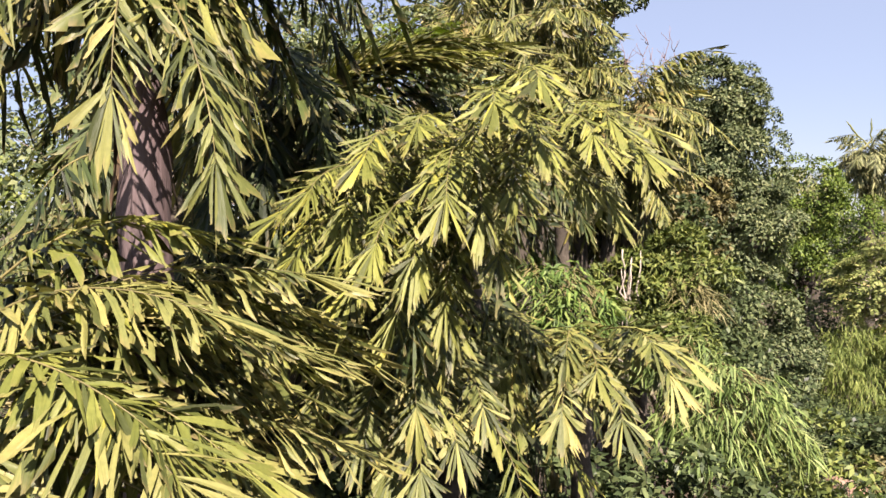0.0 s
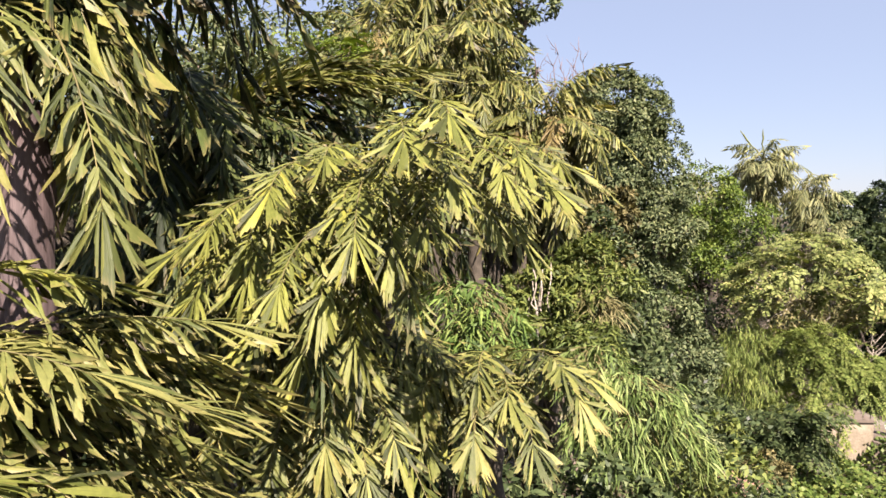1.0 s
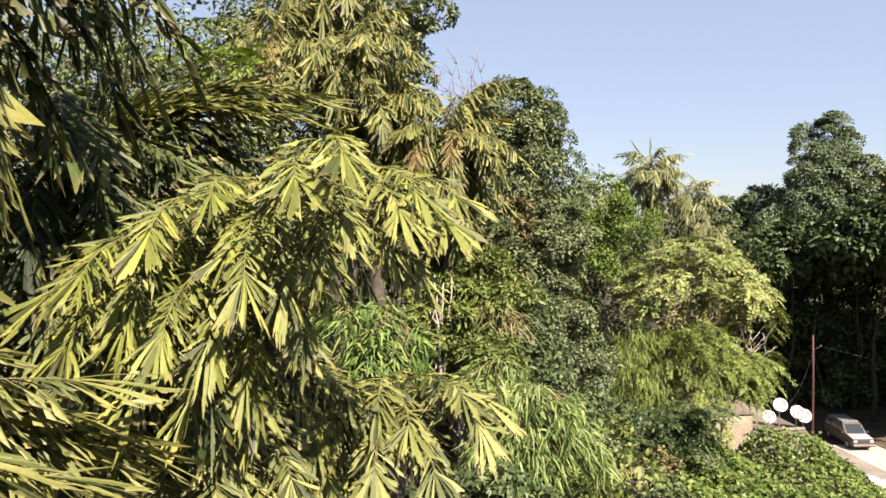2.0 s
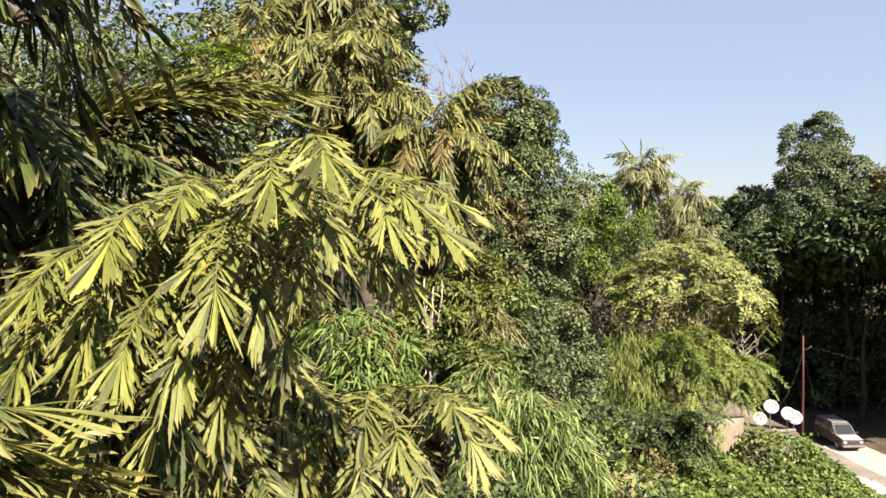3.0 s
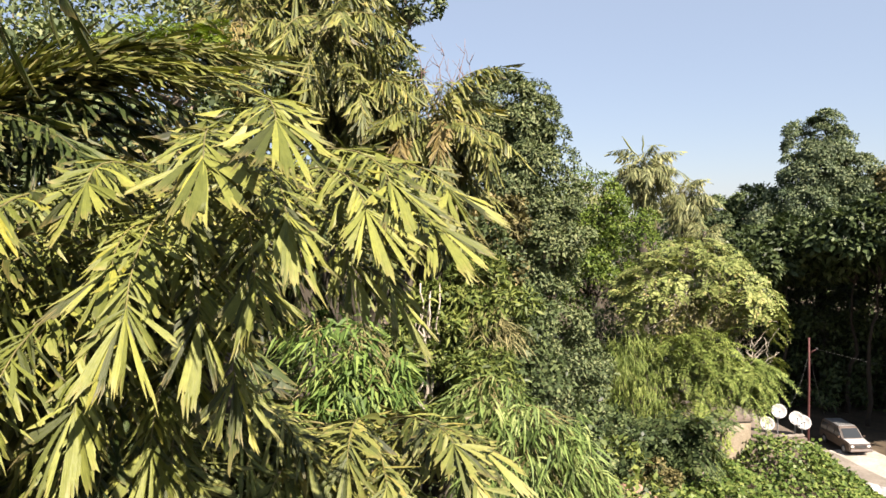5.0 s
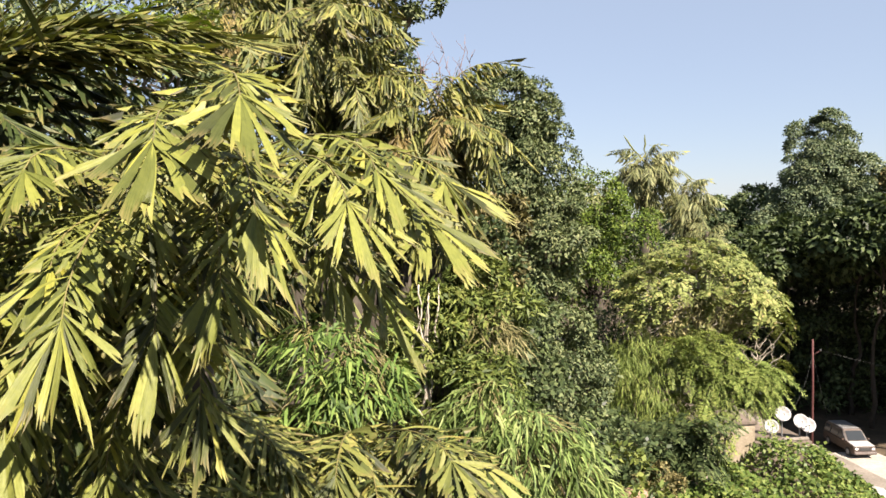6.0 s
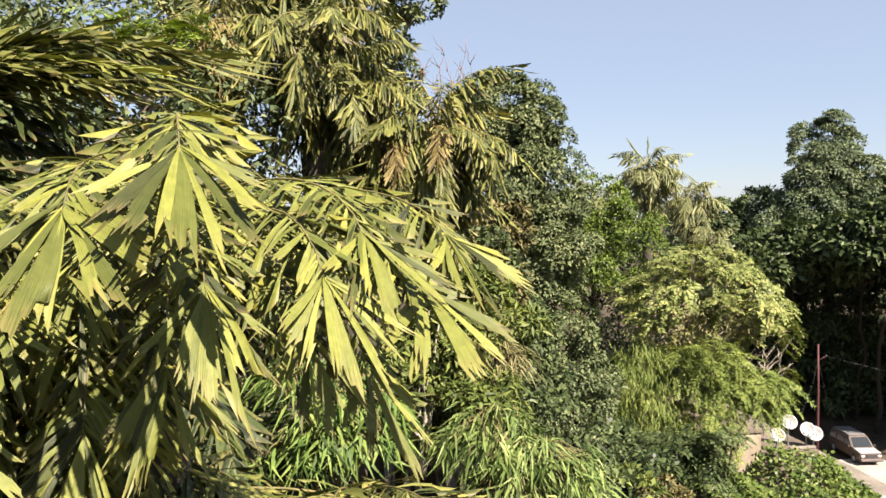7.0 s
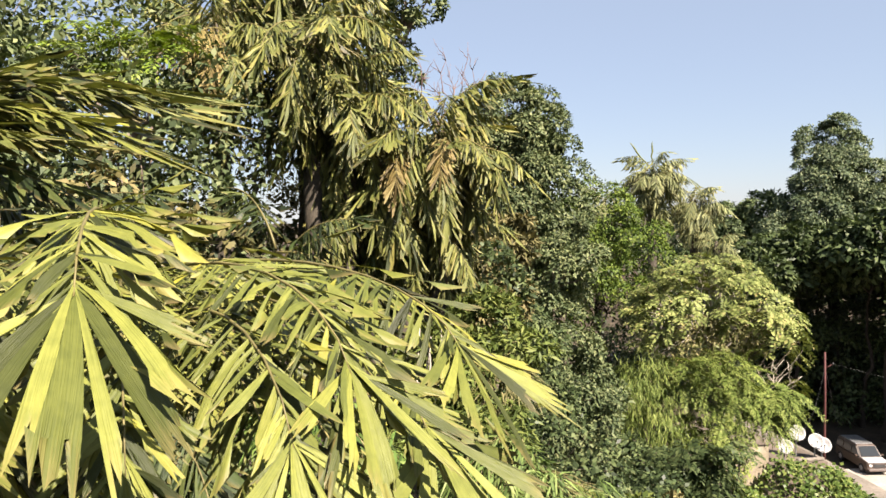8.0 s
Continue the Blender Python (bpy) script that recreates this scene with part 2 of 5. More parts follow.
# ---- leaves, fronds, palms ----
def leaflet(rng, p, d, n, length, width, sag, verts, faces, uvs, rows=5, cols=5, wedge=0.5, jag=0.1, fold=0.16, pleat=0.0):
    """One palm leaflet: a folded, twisting blade; wedge 1 widens all the way to a bitten-off, toothed end, wedge 0 narrows to a frayed tip."""
    side = d.cross(n).normalized()
    start = len(verts)
    uvs.extend([(0.0, 0.0)] * (start - len(uvs)))
    shift = rng.uniform(0, 50)
    curl = rng.uniform(-0.16, 0.16)
    roll = rng.uniform(-0.7, 0.7)
    slant = rng.uniform(-0.22, 0.22) * wedge
    teeth = [(0.6 if j % 2 else -0.6) * jag + rng.uniform(-jag, jag) for j in range(cols)]
    for i in range(rows):
        s = i / (rows - 1)
        slim = 0.14 + 0.86 * math.sin(math.pi * min(1, 0.12 + 0.84 * s))
        wide = 0.08 + 0.92 * s ** 0.9
        w = width * (slim * (1 - wedge) + wide * wedge)
        c = p + d * (length * s) + Vector((0, 0, -sag * length * s * s)) + side * (curl * length * s * s)
        sd = (side + n * (roll * s)).normalized()
        for j in range(cols):
            u = 2 * j / (cols - 1) - 1
            v = c + sd * (u * w / 2) - n * ((1 - abs(u)) * w * fold * (1 - 0.5 * s) + (j % 2) * w * pleat)
            if i == rows - 1:
                v = v + d * (length * (teeth[j] * (0.4 + wedge) + slant * u - (0.22 - 0.16 * wedge) * abs(u)))
            verts.append(v)
            uvs.append((shift + u * w * 14, s))
    for i in range(rows - 1):
        for j in range(cols - 1):
            q = start + i * cols + j
            faces.append((q, q + 1, q + cols + 1, q + cols))


def frond_plan(rng, curve, count, length, width, first=0.18, fan=9, sag=0.2, spread=1.0, broad=1.6, open_tip=46, hang=0.25, plume=0.7, slender=0.4):
    """Leaflets of a feather palm's frond: place, way, face, length, width, sag, wedge. They leave the rib in tufts of one to three that point
    into several planes (plume), droop (hang), and end in a fan of broad torn ones."""
    out = []
    n = len(curve) - 1

    def at(f):
        x = min(max(f, 0), 0.9999) * n
        i = int(x)
        p = curve[i].lerp(curve[i + 1], x - i)
        t = (curve[min(i + 2, n)] - curve[max(i - 1, 0)]).normalized()
        side = t.cross(Vector((0, 0, 1)))
        side = side.normalized() if side.length > 0.05 else Vector((1, 0, 0))
        return p, t, side, side.cross(t).normalized()

    for k in range(count):
        f = first + (1 - first) * (k / count) ** 0.9
        for sgn in (-1, 1):
            if rng.random() < 0.07:
                continue
            for _ in range(1 if rng.random() < 0.45 else 2 if rng.random() < 0.7 else 3):
                p, t, side, up = at(f + rng.uniform(-0.015, 0.015))
                ang = radians((68 - 18 * f + rng.uniform(-18, 18)) * spread)
                lift = rng.uniform(-0.75, 0.8) * plume
                d = (t * math.cos(ang) + side * sgn * math.sin(ang) * (1 - 0.35 * abs(lift)) + up * lift * math.sin(ang)).normalized()
                d = (d + Vector((rng.uniform(-0.1, 0.1), rng.uniform(-0.1, 0.1), -hang * rng.uniform(0.3, 1.8)))).normalized()
                nn = up - d * up.dot(d)
                nn = (nn.normalized() if nn.length > 0.05 else side) + side * sgn * rng.uniform(-0.55, 0.45) + t * rng.uniform(-0.5, 0.5)
                nn = (nn - d * nn.dot(d)).normalized()
                prof = 0.66 + 0.45 * math.sin(math.pi * min(1, f * 1.05)) - 0.15 * f
                w = width * rng.uniform(0.5, 1.2) * (1.5 if rng.random() < 0.1 else 1)
                out.append((f, p, d, nn, length * prof * rng.uniform(0.65, 1.2), w, sag * rng.uniform(0.4, 1.7), rng.uniform(0.1, 0.5) if rng.random() < slender else rng.uniform(0.65, 1.0)))
    for k in range(fan):
        p, t, side, up = at(0.97 + 0.03 * rng.random())
        u = 2 * k / max(1, fan - 1) - 1
        ang = radians(open_tip * u + rng.uniform(-5, 5))
        d = (t * math.cos(ang) + side * math.sin(ang) + up * rng.uniform(-0.16, 0.16)).normalized()
        nn = (up - d * up.dot(d) + side * (rng.uniform(-0.25, 0.25) - 0.35 * u)).normalized()
        w = width * broad * (rng.uniform(1.0, 1.5) if abs(u) < 0.14 or rng.random() < 0.12 else rng.uniform(0.5, 0.85))
        out.append((1.0, p, d, nn, length * rng.uniform(0.75, 1.05) * (1.25 - 0.45 * abs(u)), w, sag * 0.5, 1.0))
    return out


def build_frond(parent, rng, curve, leaf_mat, count=18, length=0.32, width=0.05, singles=0, label="", rib=0.007, **more):
    """A frond under a palm: its rib with the leaflets; the last ones singly when asked."""
    verts, faces, uvs = [], [], []
    n = len(curve)
    tube(curve, [rib * (1.25 - 1.05 * i / (n - 1)) for i in range(n)], 5, verts, faces)
    ribs = len(faces)
    plan = frond_plan(rng, curve, count, length, width, **more)
    alone = plan[len(plan) - singles:] if singles else []
    for f, p, d, nn, le, wi, sa, we in plan[:len(plan) - singles] if singles else plan:
        leaflet(rng, p, d, nn, le, wi, sa, verts, faces, uvs, rows=5 if wi > 0.055 else 4, cols=7 if wi > 0.055 else 5, wedge=we)
    me = lay_uv(mesh_from("frond", verts, faces), uvs)
    me.materials.append(RACHIS)
    me.materials.append(leaf_mat)
    me.polygons.foreach_set("material_index", [0] * ribs + [1] * (len(faces) - ribs))
    fr = part("frond", smooth(me), None, parent, label)
    for f, p, d, nn, le, wi, sa, we in alone:
        v, fc, uv = [], [], []
        leaflet(rng, Vector(), d, nn, le, wi, sa, v, fc, uv, rows=7, cols=9 if wi > 0.05 else 7, wedge=we, fold=0.08, pleat=0.05)
        part("leaflet", smooth(lay_uv(mesh_from("leaflet", v, fc), uv)), leaf_mat, fr, m=Matrix.Translation(p))
    return fr


def arch(base, tip, lift, drop, n=14):
    """The rib of a frond: rises from the crown, arches over and hangs at its end."""
    base, tip = Vector(base), Vector(tip)
    way = tip - base
    return bend(base, base + way * 0.30 + Vector((0, 0, lift)), tip - way * 0.09 + Vector((0, 0, drop)), tip, n)


def palm_trunk(parent, rng, foot, top, r0, r1, label="", bark=None):
    pts = wander(rng, foot, top, 26, 0.05)
    verts, faces = tube(pts, [(r0 + (r1 - r0) * i / 26) * (1.06 if i % 2 else 0.97) * (0.25 if i == 26 else 0.6 if i == 25 else 1) for i in range(27)], 16)
    return part("trunk", smooth(mesh_from("trunk", verts, faces)), bark or SHADED_PALM_BARK, parent, label)


def hanging_frond(rng, mats, elev, span, count, leaf, width):
    """A frond that leaves the crown at elev degrees along +x, arches over and hangs, set with drooping torn leaflets."""
    def way(e):
        return Vector((math.cos(radians(e)), 0, math.sin(radians(e))))
    p1 = way(elev) * span * 0.36
    p2 = p1 + way(elev - 28) * span * 0.36
    curve = bend(Vector(), p1, p2, p2 + way(max(-88, elev - 75)) * span * 0.38, 12)
    verts, faces, uvs = [], [], []
    tube(curve, [0.016 * span / 1.5 * (1.1 - 0.9 * i / 12) for i in range(13)], 4, verts, faces)
    ribs = len(faces)
    for f, q, d, nn, le, wi, sa, we in frond_plan(rng, curve, count, leaf, width, sag=0.3, fan=7, broad=1.4, first=0.2, open_tip=50, hang=0.75, plume=0.8):
        leaflet(rng, q, d, nn, le, wi, sa, verts, faces, uvs, rows=4, cols=3, wedge=we, jag=0.13)
    me = smooth(lay_uv(mesh_from("frond", verts, faces), uvs))
    for m in mats:
        me.materials.append(m)
    me.polygons.foreach_set("material_index", [0] * ribs + [1] * (len(faces) - ribs))
    return me


def frond_set(seed, mats, span, count, leaf, width):
    """Frond meshes from upright to hanging, two of each."""
    return [(e, hanging_frond(random.Random(seed + 10 * k + j), mats, e, span, count, leaf, width)) for k, e in enumerate((65, 30, 0, -35, -65)) for j in range(2)]


def far_palm(rng, foot, top, fronds, size, count, label, low=-65, high=75, group="", dry=None, dry_count=0, radius=0.11, spears=0):
    """A farther palm: trunk, a crown of arching, hanging fronds and unopened spears."""
    foot, top = Vector(foot), Vector(top)
    ob = thing("palm_tree", foot, label, "palm tree", group)
    palm_trunk(ob, rng, Vector((0, 0, -0.3)), top - foot, radius * 1.25, radius)
    for k in range(count):
        tilt = high - (high - low) * (k / max(1, count - 1)) ** 0.8 + rng.uniform(-10, 10)
        best = sorted(fronds, key=lambda e: abs(e[0] - tilt) + rng.uniform(0, 12))[0]
        s = size * rng.uniform(0.8, 1.15)
        m = Matrix.Translation(top - foot + Vector((0, 0, rng.uniform(-0.5, 0.12) * size))) @ pose(0, 0, 0, rng.uniform(-8, 8), rng.uniform(-8, 8), 137.5 * k + rng.uniform(-18, 18))
        part("frond", best[1], None, ob, m=m @ Matrix.Diagonal((s, s, s, 1)))
    for k in range(dry_count):
        m = Matrix.Translation(top - foot + Vector((rng.uniform(-0.1, 0.25), -0.35, 0.05 - 0.25 * rng.random()))) @ pose(0, 0, 0, 0, 0, rng.uniform(215, 330))
        part("frond", dry[4 + (k * 3) % 5][1], None, ob, "dying orange-brown frond", m=m @ Matrix.Diagonal((size * 0.8,) * 3 + (1,)))
    for k in range(spears):
        a = rng.uniform(0, 6.28)
        lean = Vector((math.cos(a) * 0.08, 0.2, 1)) if k else Vector((-0.75, 0, 1.0))
        v, f = tube(wander(rng, top - foot, top - foot + lean * size * rng.uniform(1.5, 2.2), 6, 0.05), [0.03, 0.025, 0.022, 0.03, 0.04, 0.035, 0.01], 6)
        part("spear_leaf", smooth(mesh_from("spear_leaf", v, f)), PALM_MID, ob, "unopened upright spear leaf")
    return ob


# ---- broad-leaved trees and shrubs ----
def unit(v):
    return v / np.maximum(np.linalg.norm(v, axis=-1, keepdims=True), 1e-6)


def leaf_cloud(rs, spots, outward, per, spread, length, width, hang=0.2, face_up=0.6, aim=0.5):
    """Leaves round each spot: (n, 4, 3) folded blades; hang: how far they point down; aim: how far outward."""
    n = len(spots) * per
    c = np.repeat(spots, per, axis=0) + rs.normal(0, 1, (n, 3)) * (np.asarray(spread) * np.array([1, 1, 0.75]))
    o = np.repeat(outward, per, axis=0)
    d = unit(o * aim + unit(rs.normal(0, 1, (n, 3))) * (1 - aim * 0.5) + np.array([0, 0, -hang]))
    face = unit(np.array([0, 0, face_up]) + o * 0.95 + rs.normal(0, 0.33, (n, 3)))
    side = unit(np.cross(d, face))
    face = unit(np.cross(side, d))
    le = length * rs.uniform(0.65, 1.25, (n, 1))
    wi = width * rs.uniform(0.7, 1.25, (n, 1))
    mid = c + d * le * 0.42 + face * wi * 0.14
    return np.stack([c, mid + side * wi * 0.5, c + d * le - np.array([0, 0, 0.12]) * le, mid - side * wi * 0.5], axis=1)


def blob_spots(rs, centre, radii, clumps, lump=0.22, inner=0.2):
    """Clump centres over an uneven ellipsoid, with some inside it."""
    d = unit(rs.normal(0, 1, (clumps, 3)))
    ph = rs.uniform(0, 6.28, 6)
    bump = np.sin(d[:, 0] * 5 + ph[0]) * np.sin(d[:, 1] * 5 + ph[1]) + 0.6 * np.sin(d[:, 2] * 8 + ph[2]) * np.sin(d[:, 0] * 9 + ph[3])
    r = 0.92 + lump * bump + rs.normal(0, 0.05, clumps)
    ins = rs.uniform(0, 1, clumps) < inner
    r = np.where(ins, rs.uniform(0.2, 0.75, clumps), r)
    return np.asarray(centre) + d * np.asarray(radii) * r[:, None], d


def lumpy_spots(rs, centre, radii, lumps, size, n):
    """Leaf places over the upper and outer faces of small lumps that make up one uneven leaf mass, with open gaps under each."""
    c, d = blob_spots(rs, centre, np.asarray(radii) * 0.9, lumps, 0.08, 0.2)
    which = rs.randint(0, lumps, n)
    out = unit(unit(rs.normal(0, 1, (n, 3))) * 0.75 + d[which] * 0.45 + np.array([0, 0, 0.5]))
    r = size * rs.uniform(0.7, 1.35, lumps)[which] * (1.08 - 0.3 * rs.uniform(0, 1, n) ** 2)
    return c[which] + out * r[:, None] * np.array([1, 1, 0.9]), out


def broad_tree(name, seed, foot, blobs, leaf, label, category, mat, clumps=120, per=16, spread=0.22, width=0.5, trunk=0.2, hang=0.2, bark=None, group="", aim=0.5, inner=0.2, lump=0.22, kind="", lumps=26, lump_size=0.34):
    """A tree or shrub: trunk, limbs out to the leaf masses, and a crown of separate leaves.
    blobs: (x, y, z, rx, ry, rz) in the world; leaf: length of a leaf."""
    rng, rs = random.Random(seed), np.random.RandomState(seed)
    foot = Vector(foot)
    ob = thing(name, foot, label, category, group, kind)
    verts, faces = [], []
    cz = max(b[2] for b in blobs)
    head = Vector((sum(b[0] for b in blobs) / len(blobs), sum(b[1] for b in blobs) / len(blobs), cz)) - foot
    stem = wander(rng, (0, 0, -0.3), head * 0.9, 12, 0.25)
    tube(stem, [trunk * (1.15 - 0.95 * i / 12) for i in range(13)], 10, verts, faces)
    part("trunk", smooth(mesh_from("trunk", verts, faces)), bark or BARK, ob)
    all_leaves = []
    area = sum((b[3] * b[4] + b[3] * b[5] + b[4] * b[5]) for b in blobs)
    for b in blobs:
        c, r = np.array(b[:3]) - np.array(foot), np.array(b[3:])
        share = max(8, int(clumps * len(blobs) * (b[3] * b[4] + b[3] * b[5] + b[4] * b[5]) / area))
        if lumps:
            spots, out = lumpy_spots(rs, c, r, lumps, float(np.mean(r)) * lump_size, share * per)
            all_leaves.append(leaf_cloud(rs, spots, out, 1, spread * 0.15, leaf, leaf * width, hang, aim=aim))
        else:
            spots, out = blob_spots(rs, c, r, share, lump, inner)
            all_leaves.append(leaf_cloud(rs, spots, out, per, spread, leaf, leaf * width, hang, aim=aim))
        lv, lf = [], []
        k = min(12, max(3, int(12 * max(0.2, min(0.85, (c[2] - r[2] * 0.8) / max(head.z, 0.1))))))
        tube(wander(rng, stem[k], Vector(c), 6, 0.12 * float(r[0]) + 0.03), [trunk * 0.42 * (1 - 0.8 * i / 6) for i in range(7)], 6, lv, lf)
        for _ in range(6):
            j = int(rs.randint(0, len(spots)))
            tube(wander(rng, Vector(c) * 0.75 + stem[k] * 0.25, Vector(spots[j]), 4, 0.1), [trunk * 0.16 * (1 - 0.8 * i / 4) for i in range(5)], 5, lv, lf)
        part("limb", smooth(mesh_from("limb", lv, lf)), bark or BARK, ob)
    part("crown", quads_mesh("crown", np.concatenate(all_leaves)), mat, ob, kind="stuff")
    return ob


def spray_tree(name, seed, foot, fork, ends, leaf, leaflets, label, category, mat, leaves=8, droop=0.35, trunk=0.09, bark=None, limbs=9, slim=0.3, blade=0.24):
    """A thin-crowned tree: a stem to its fork, crooked limbs to the ends (places in the world), and at each end a rosette of feather leaves:
    pairs of leaflets along ribs that spread outwards and droop."""
    rng, rs = random.Random(seed), np.random.RandomState(seed)
    foot, fork = Vector(foot), Vector(fork)
    ob = thing(name, foot, label, category)
    v, f = tube(wander(rng, (0, 0, -0.3), fork - foot, 10, 0.12), [trunk * (1.2 - 0.5 * i / 10) for i in range(11)], 8)
    part("trunk", smooth(mesh_from("trunk", v, f)), bark or BARK, ob)
    joints = []
    for k in range(limbs):
        mid = fork.lerp(Vector(ends[(k * 7) % len(ends)]), 0.62) + Vector((0, 0, rng.uniform(-0.25, 0.1))) - foot
        v, f = tube(wander(rng, fork - foot, mid, 7, 0.14), [trunk * 0.55 * (1 - 0.6 * i / 7) for i in range(8)], 6)
        joints.append((mid, part("limb", smooth(mesh_from("limb", v, f)), bark or BARK, ob)))
    quads = []
    for e in ends:
        e = Vector(e) - foot
        mid, limb = min(joints, key=lambda j: (j[0] - e).length)
        v, f = tube(wander(rng, mid, e, 5, 0.1), [trunk * 0.2 * (1 - 0.75 * i / 5) for i in range(6)], 5)
        part("twig", smooth(mesh_from("twig", v, f)), bark or BARK, limb)
        up = unit(np.array([0, 0, 1.0]) + 0.9 * np.array(unit(np.array(e - mid))) + rs.normal(0, 0.5, 3))
        east = unit(np.cross(up, np.array([0.2, 1.0, 0.1])))
        north = np.cross(up, east)
        turn0 = rng.uniform(0, 6.28)
        for k in range(leaves):
            a = turn0 + 2 * math.pi * k / leaves + rng.uniform(-0.3, 0.3)
            size = leaf * rng.uniform(0.7, 1.2)
            s = np.linspace(0.2, 1, leaflets)[:, None]
            way = east * math.cos(a) + north * math.sin(a)
            base = np.array(e) + way * (s * size) + up * (rng.uniform(0.0, 0.5) * s * size) - np.array([0, 0, 1.0]) * (droop * s * s * rng.uniform(0.7, 1.6)) * size
            cross = np.cross(up, way)
            for sgn in (-1, 1):
                le = size * slim * (1.15 - 0.6 * np.abs(s - 0.45)) * rs.uniform(0.8, 1.2, (leaflets, 1))
                d = unit(way * 0.55 + cross * sgn - up * 0.2 + rs.normal(0, 0.2, (leaflets, 3)))
                wi = unit(np.cross(d, up)) * le * blade
                lift = up * 0.07 * le
                quads.append(np.stack([base, base + d * le * 0.5 + wi + lift, base + d * le, base + d * le * 0.5 - wi + lift], axis=1))
    part("crown", quads_mesh("crown", np.concatenate(quads)), mat, ob, kind="stuff")
    return ob


def lance_clump(name, seed, foot, ends, leaf, width, label, mat, culms=7, hang=0.8):
    """A clump of arching culms with twigs to the ends (places in the world), each end a hand of long drooping lance leaves."""
    rng, rs = random.Random(seed), np.random.RandomState(seed)
    foot = Vector(foot)
    ob = thing(name, foot, label, name)
    middle = sum((Vector(e) for e in ends), Vector()) / len(ends) - foot
    joints = []
    for k in range(culms):
        e = Vector(ends[(k * 11) % len(ends)]) - foot
        top = Vector((e.x * 0.7, e.y * 0.7, e.z + rng.uniform(0.05, 0.25)))
        v, f = tube(bend(Vector((rng.uniform(-0.15, 0.15), rng.uniform(-0.15, 0.15), -0.3)), Vector((0, 0, top.z * 0.6)), Vector((top.x * 0.5, top.y * 0.5, top.z * 1.02)), e, 12), [0.022 * (1 - 0.75 * i / 12) for i in range(13)], 6)
        joints.append((top, part("culm", smooth(mesh_from("culm", v, f)), RACHIS, ob)))
    quads = []
    for e in ends:
        e = Vector(e) - foot
        near_top, culm = min(joints, key=lambda j: (j[0] - e).length)
        v, f = tube(wander(rng, near_top.lerp(e, 0.4), e, 4, 0.04), [0.008, 0.007, 0.006, 0.005, 0.004], 4)
        part("twig", smooth(mesh_from("twig", v, f)), RACHIS, culm)
        out = np.array(unit(np.array(e - middle) * np.array([1, 1, 0.3]) + rs.normal(0, 0.15, 3) + np.array([0, -0.25, 0])))
        across = unit(np.cross(out, np.array([0, 0, 1.0])))
        n = rng.randint(7, 11)
        u = (np.linspace(-1, 1, n) + rs.normal(0, 0.12, n))[:, None]
        d = unit(out * (1 - 0.55 * np.abs(u)) + across * u * 1.1 + rs.normal(0, 0.2, (n, 3)) + np.array([0, 0, -1.0]) * (hang * rs.uniform(0.0, 1.6, (n, 1))))
        start = np.array(e) + rs.normal(0, 0.05, (n, 3))
        le = leaf * rs.uniform(0.65, 1.2, (n, 1))
        face = unit(np.cross(d, across + rs.normal(0, 0.35, (n, 3))))
        wi = unit(np.cross(d, face)) * width * 0.5 * rs.uniform(0.7, 1.2, (n, 1))
        sag = np.array([0, 0, -1.0]) * le
        quads.append(np.stack([start, start + d * le * 0.35 + wi, start + d * le + sag * 0.28, start + d * le * 0.35 - wi], axis=1))
    part("leaves", quads_mesh("leaves", np.concatenate(quads)), mat, ob, kind="stuff")
    return ob


# ---- ground ----
EDGE = np.array([19.44, 27.01])                 # a point on the road's edge
ALONG = np.array([0.084, -0.9965])             # the way the road runs
INLAND = np.array([-0.9965, -0.084])           # away from the road, up the bank


def bank(x, y):
    """Height of the ground: road level at -0.4, a bank that rises inland, a wooded slope past the road."""
    x, y = np.asarray(x, float), np.asarray(y, float)
    s = (x - EDGE[0]) * INLAND[0] + (y - EDGE[1]) * INLAND[1]
    up = -0.35 + 0.25 * np.clip(s / 0.7, 0, 1) + 0.29 * np.clip(s - 1.0, 0, 11.3)
    g = np.clip((-s - 7.5) / 9.0, 0, 1)
    z = np.where(s > 0, up, -0.42 + 3.0 * g * g * (3 - 2 * g))
    far = np.clip((np.hypot(x, y - 20) - 60) / 200, 0, 1)
    return z + 0.12 * np.sin(x * 0.9 + y * 0.5) * np.clip(s - 0.8, 0, 1) * (1 - far)


def ground_sheet():
    a = np.concatenate([-np.geomspace(1500, 32, 22), np.linspace(-30, 45, 101), np.geomspace(47, 1500, 22)])
    b = np.concatenate([-np.geomspace(1500, 16, 22), np.linspace(-14, 60, 100), np.geomspace(62, 1500, 24)])
    X, Y = np.meshgrid(a, b)
    Z = bank(X, Y)
    w, h = len(a), len(b)
    verts = np.stack([X.ravel(), Y.ravel(), Z.ravel()], axis=1)
    faces = [(j * w + i, j * w + i + 1, (j + 1) * w + i + 1, (j + 1) * w + i) for j in range(h - 1) for i in range(w - 1)]
    return smooth(mesh_from("ground", verts, faces))


# soil kept this dark to carry the tree shade past the road
SOIL = rough_material("shade_dark_litter_soil", [(0.3, (0.032, 0.024, 0.015)), (0.55, (0.065, 0.048, 0.030)), (0.8, (0.11, 0.082, 0.052))], 1.1, 0.95, 0.8)
tagged(part("ground", ground_sheet(), SOIL), "brown soil bank with leaf litter, darkened to read as shaded", "ground", kind="structure")


def on_bank(x, y, lift=0.0):
    return Vector((x, y, float(bank(x, y)) + lift))


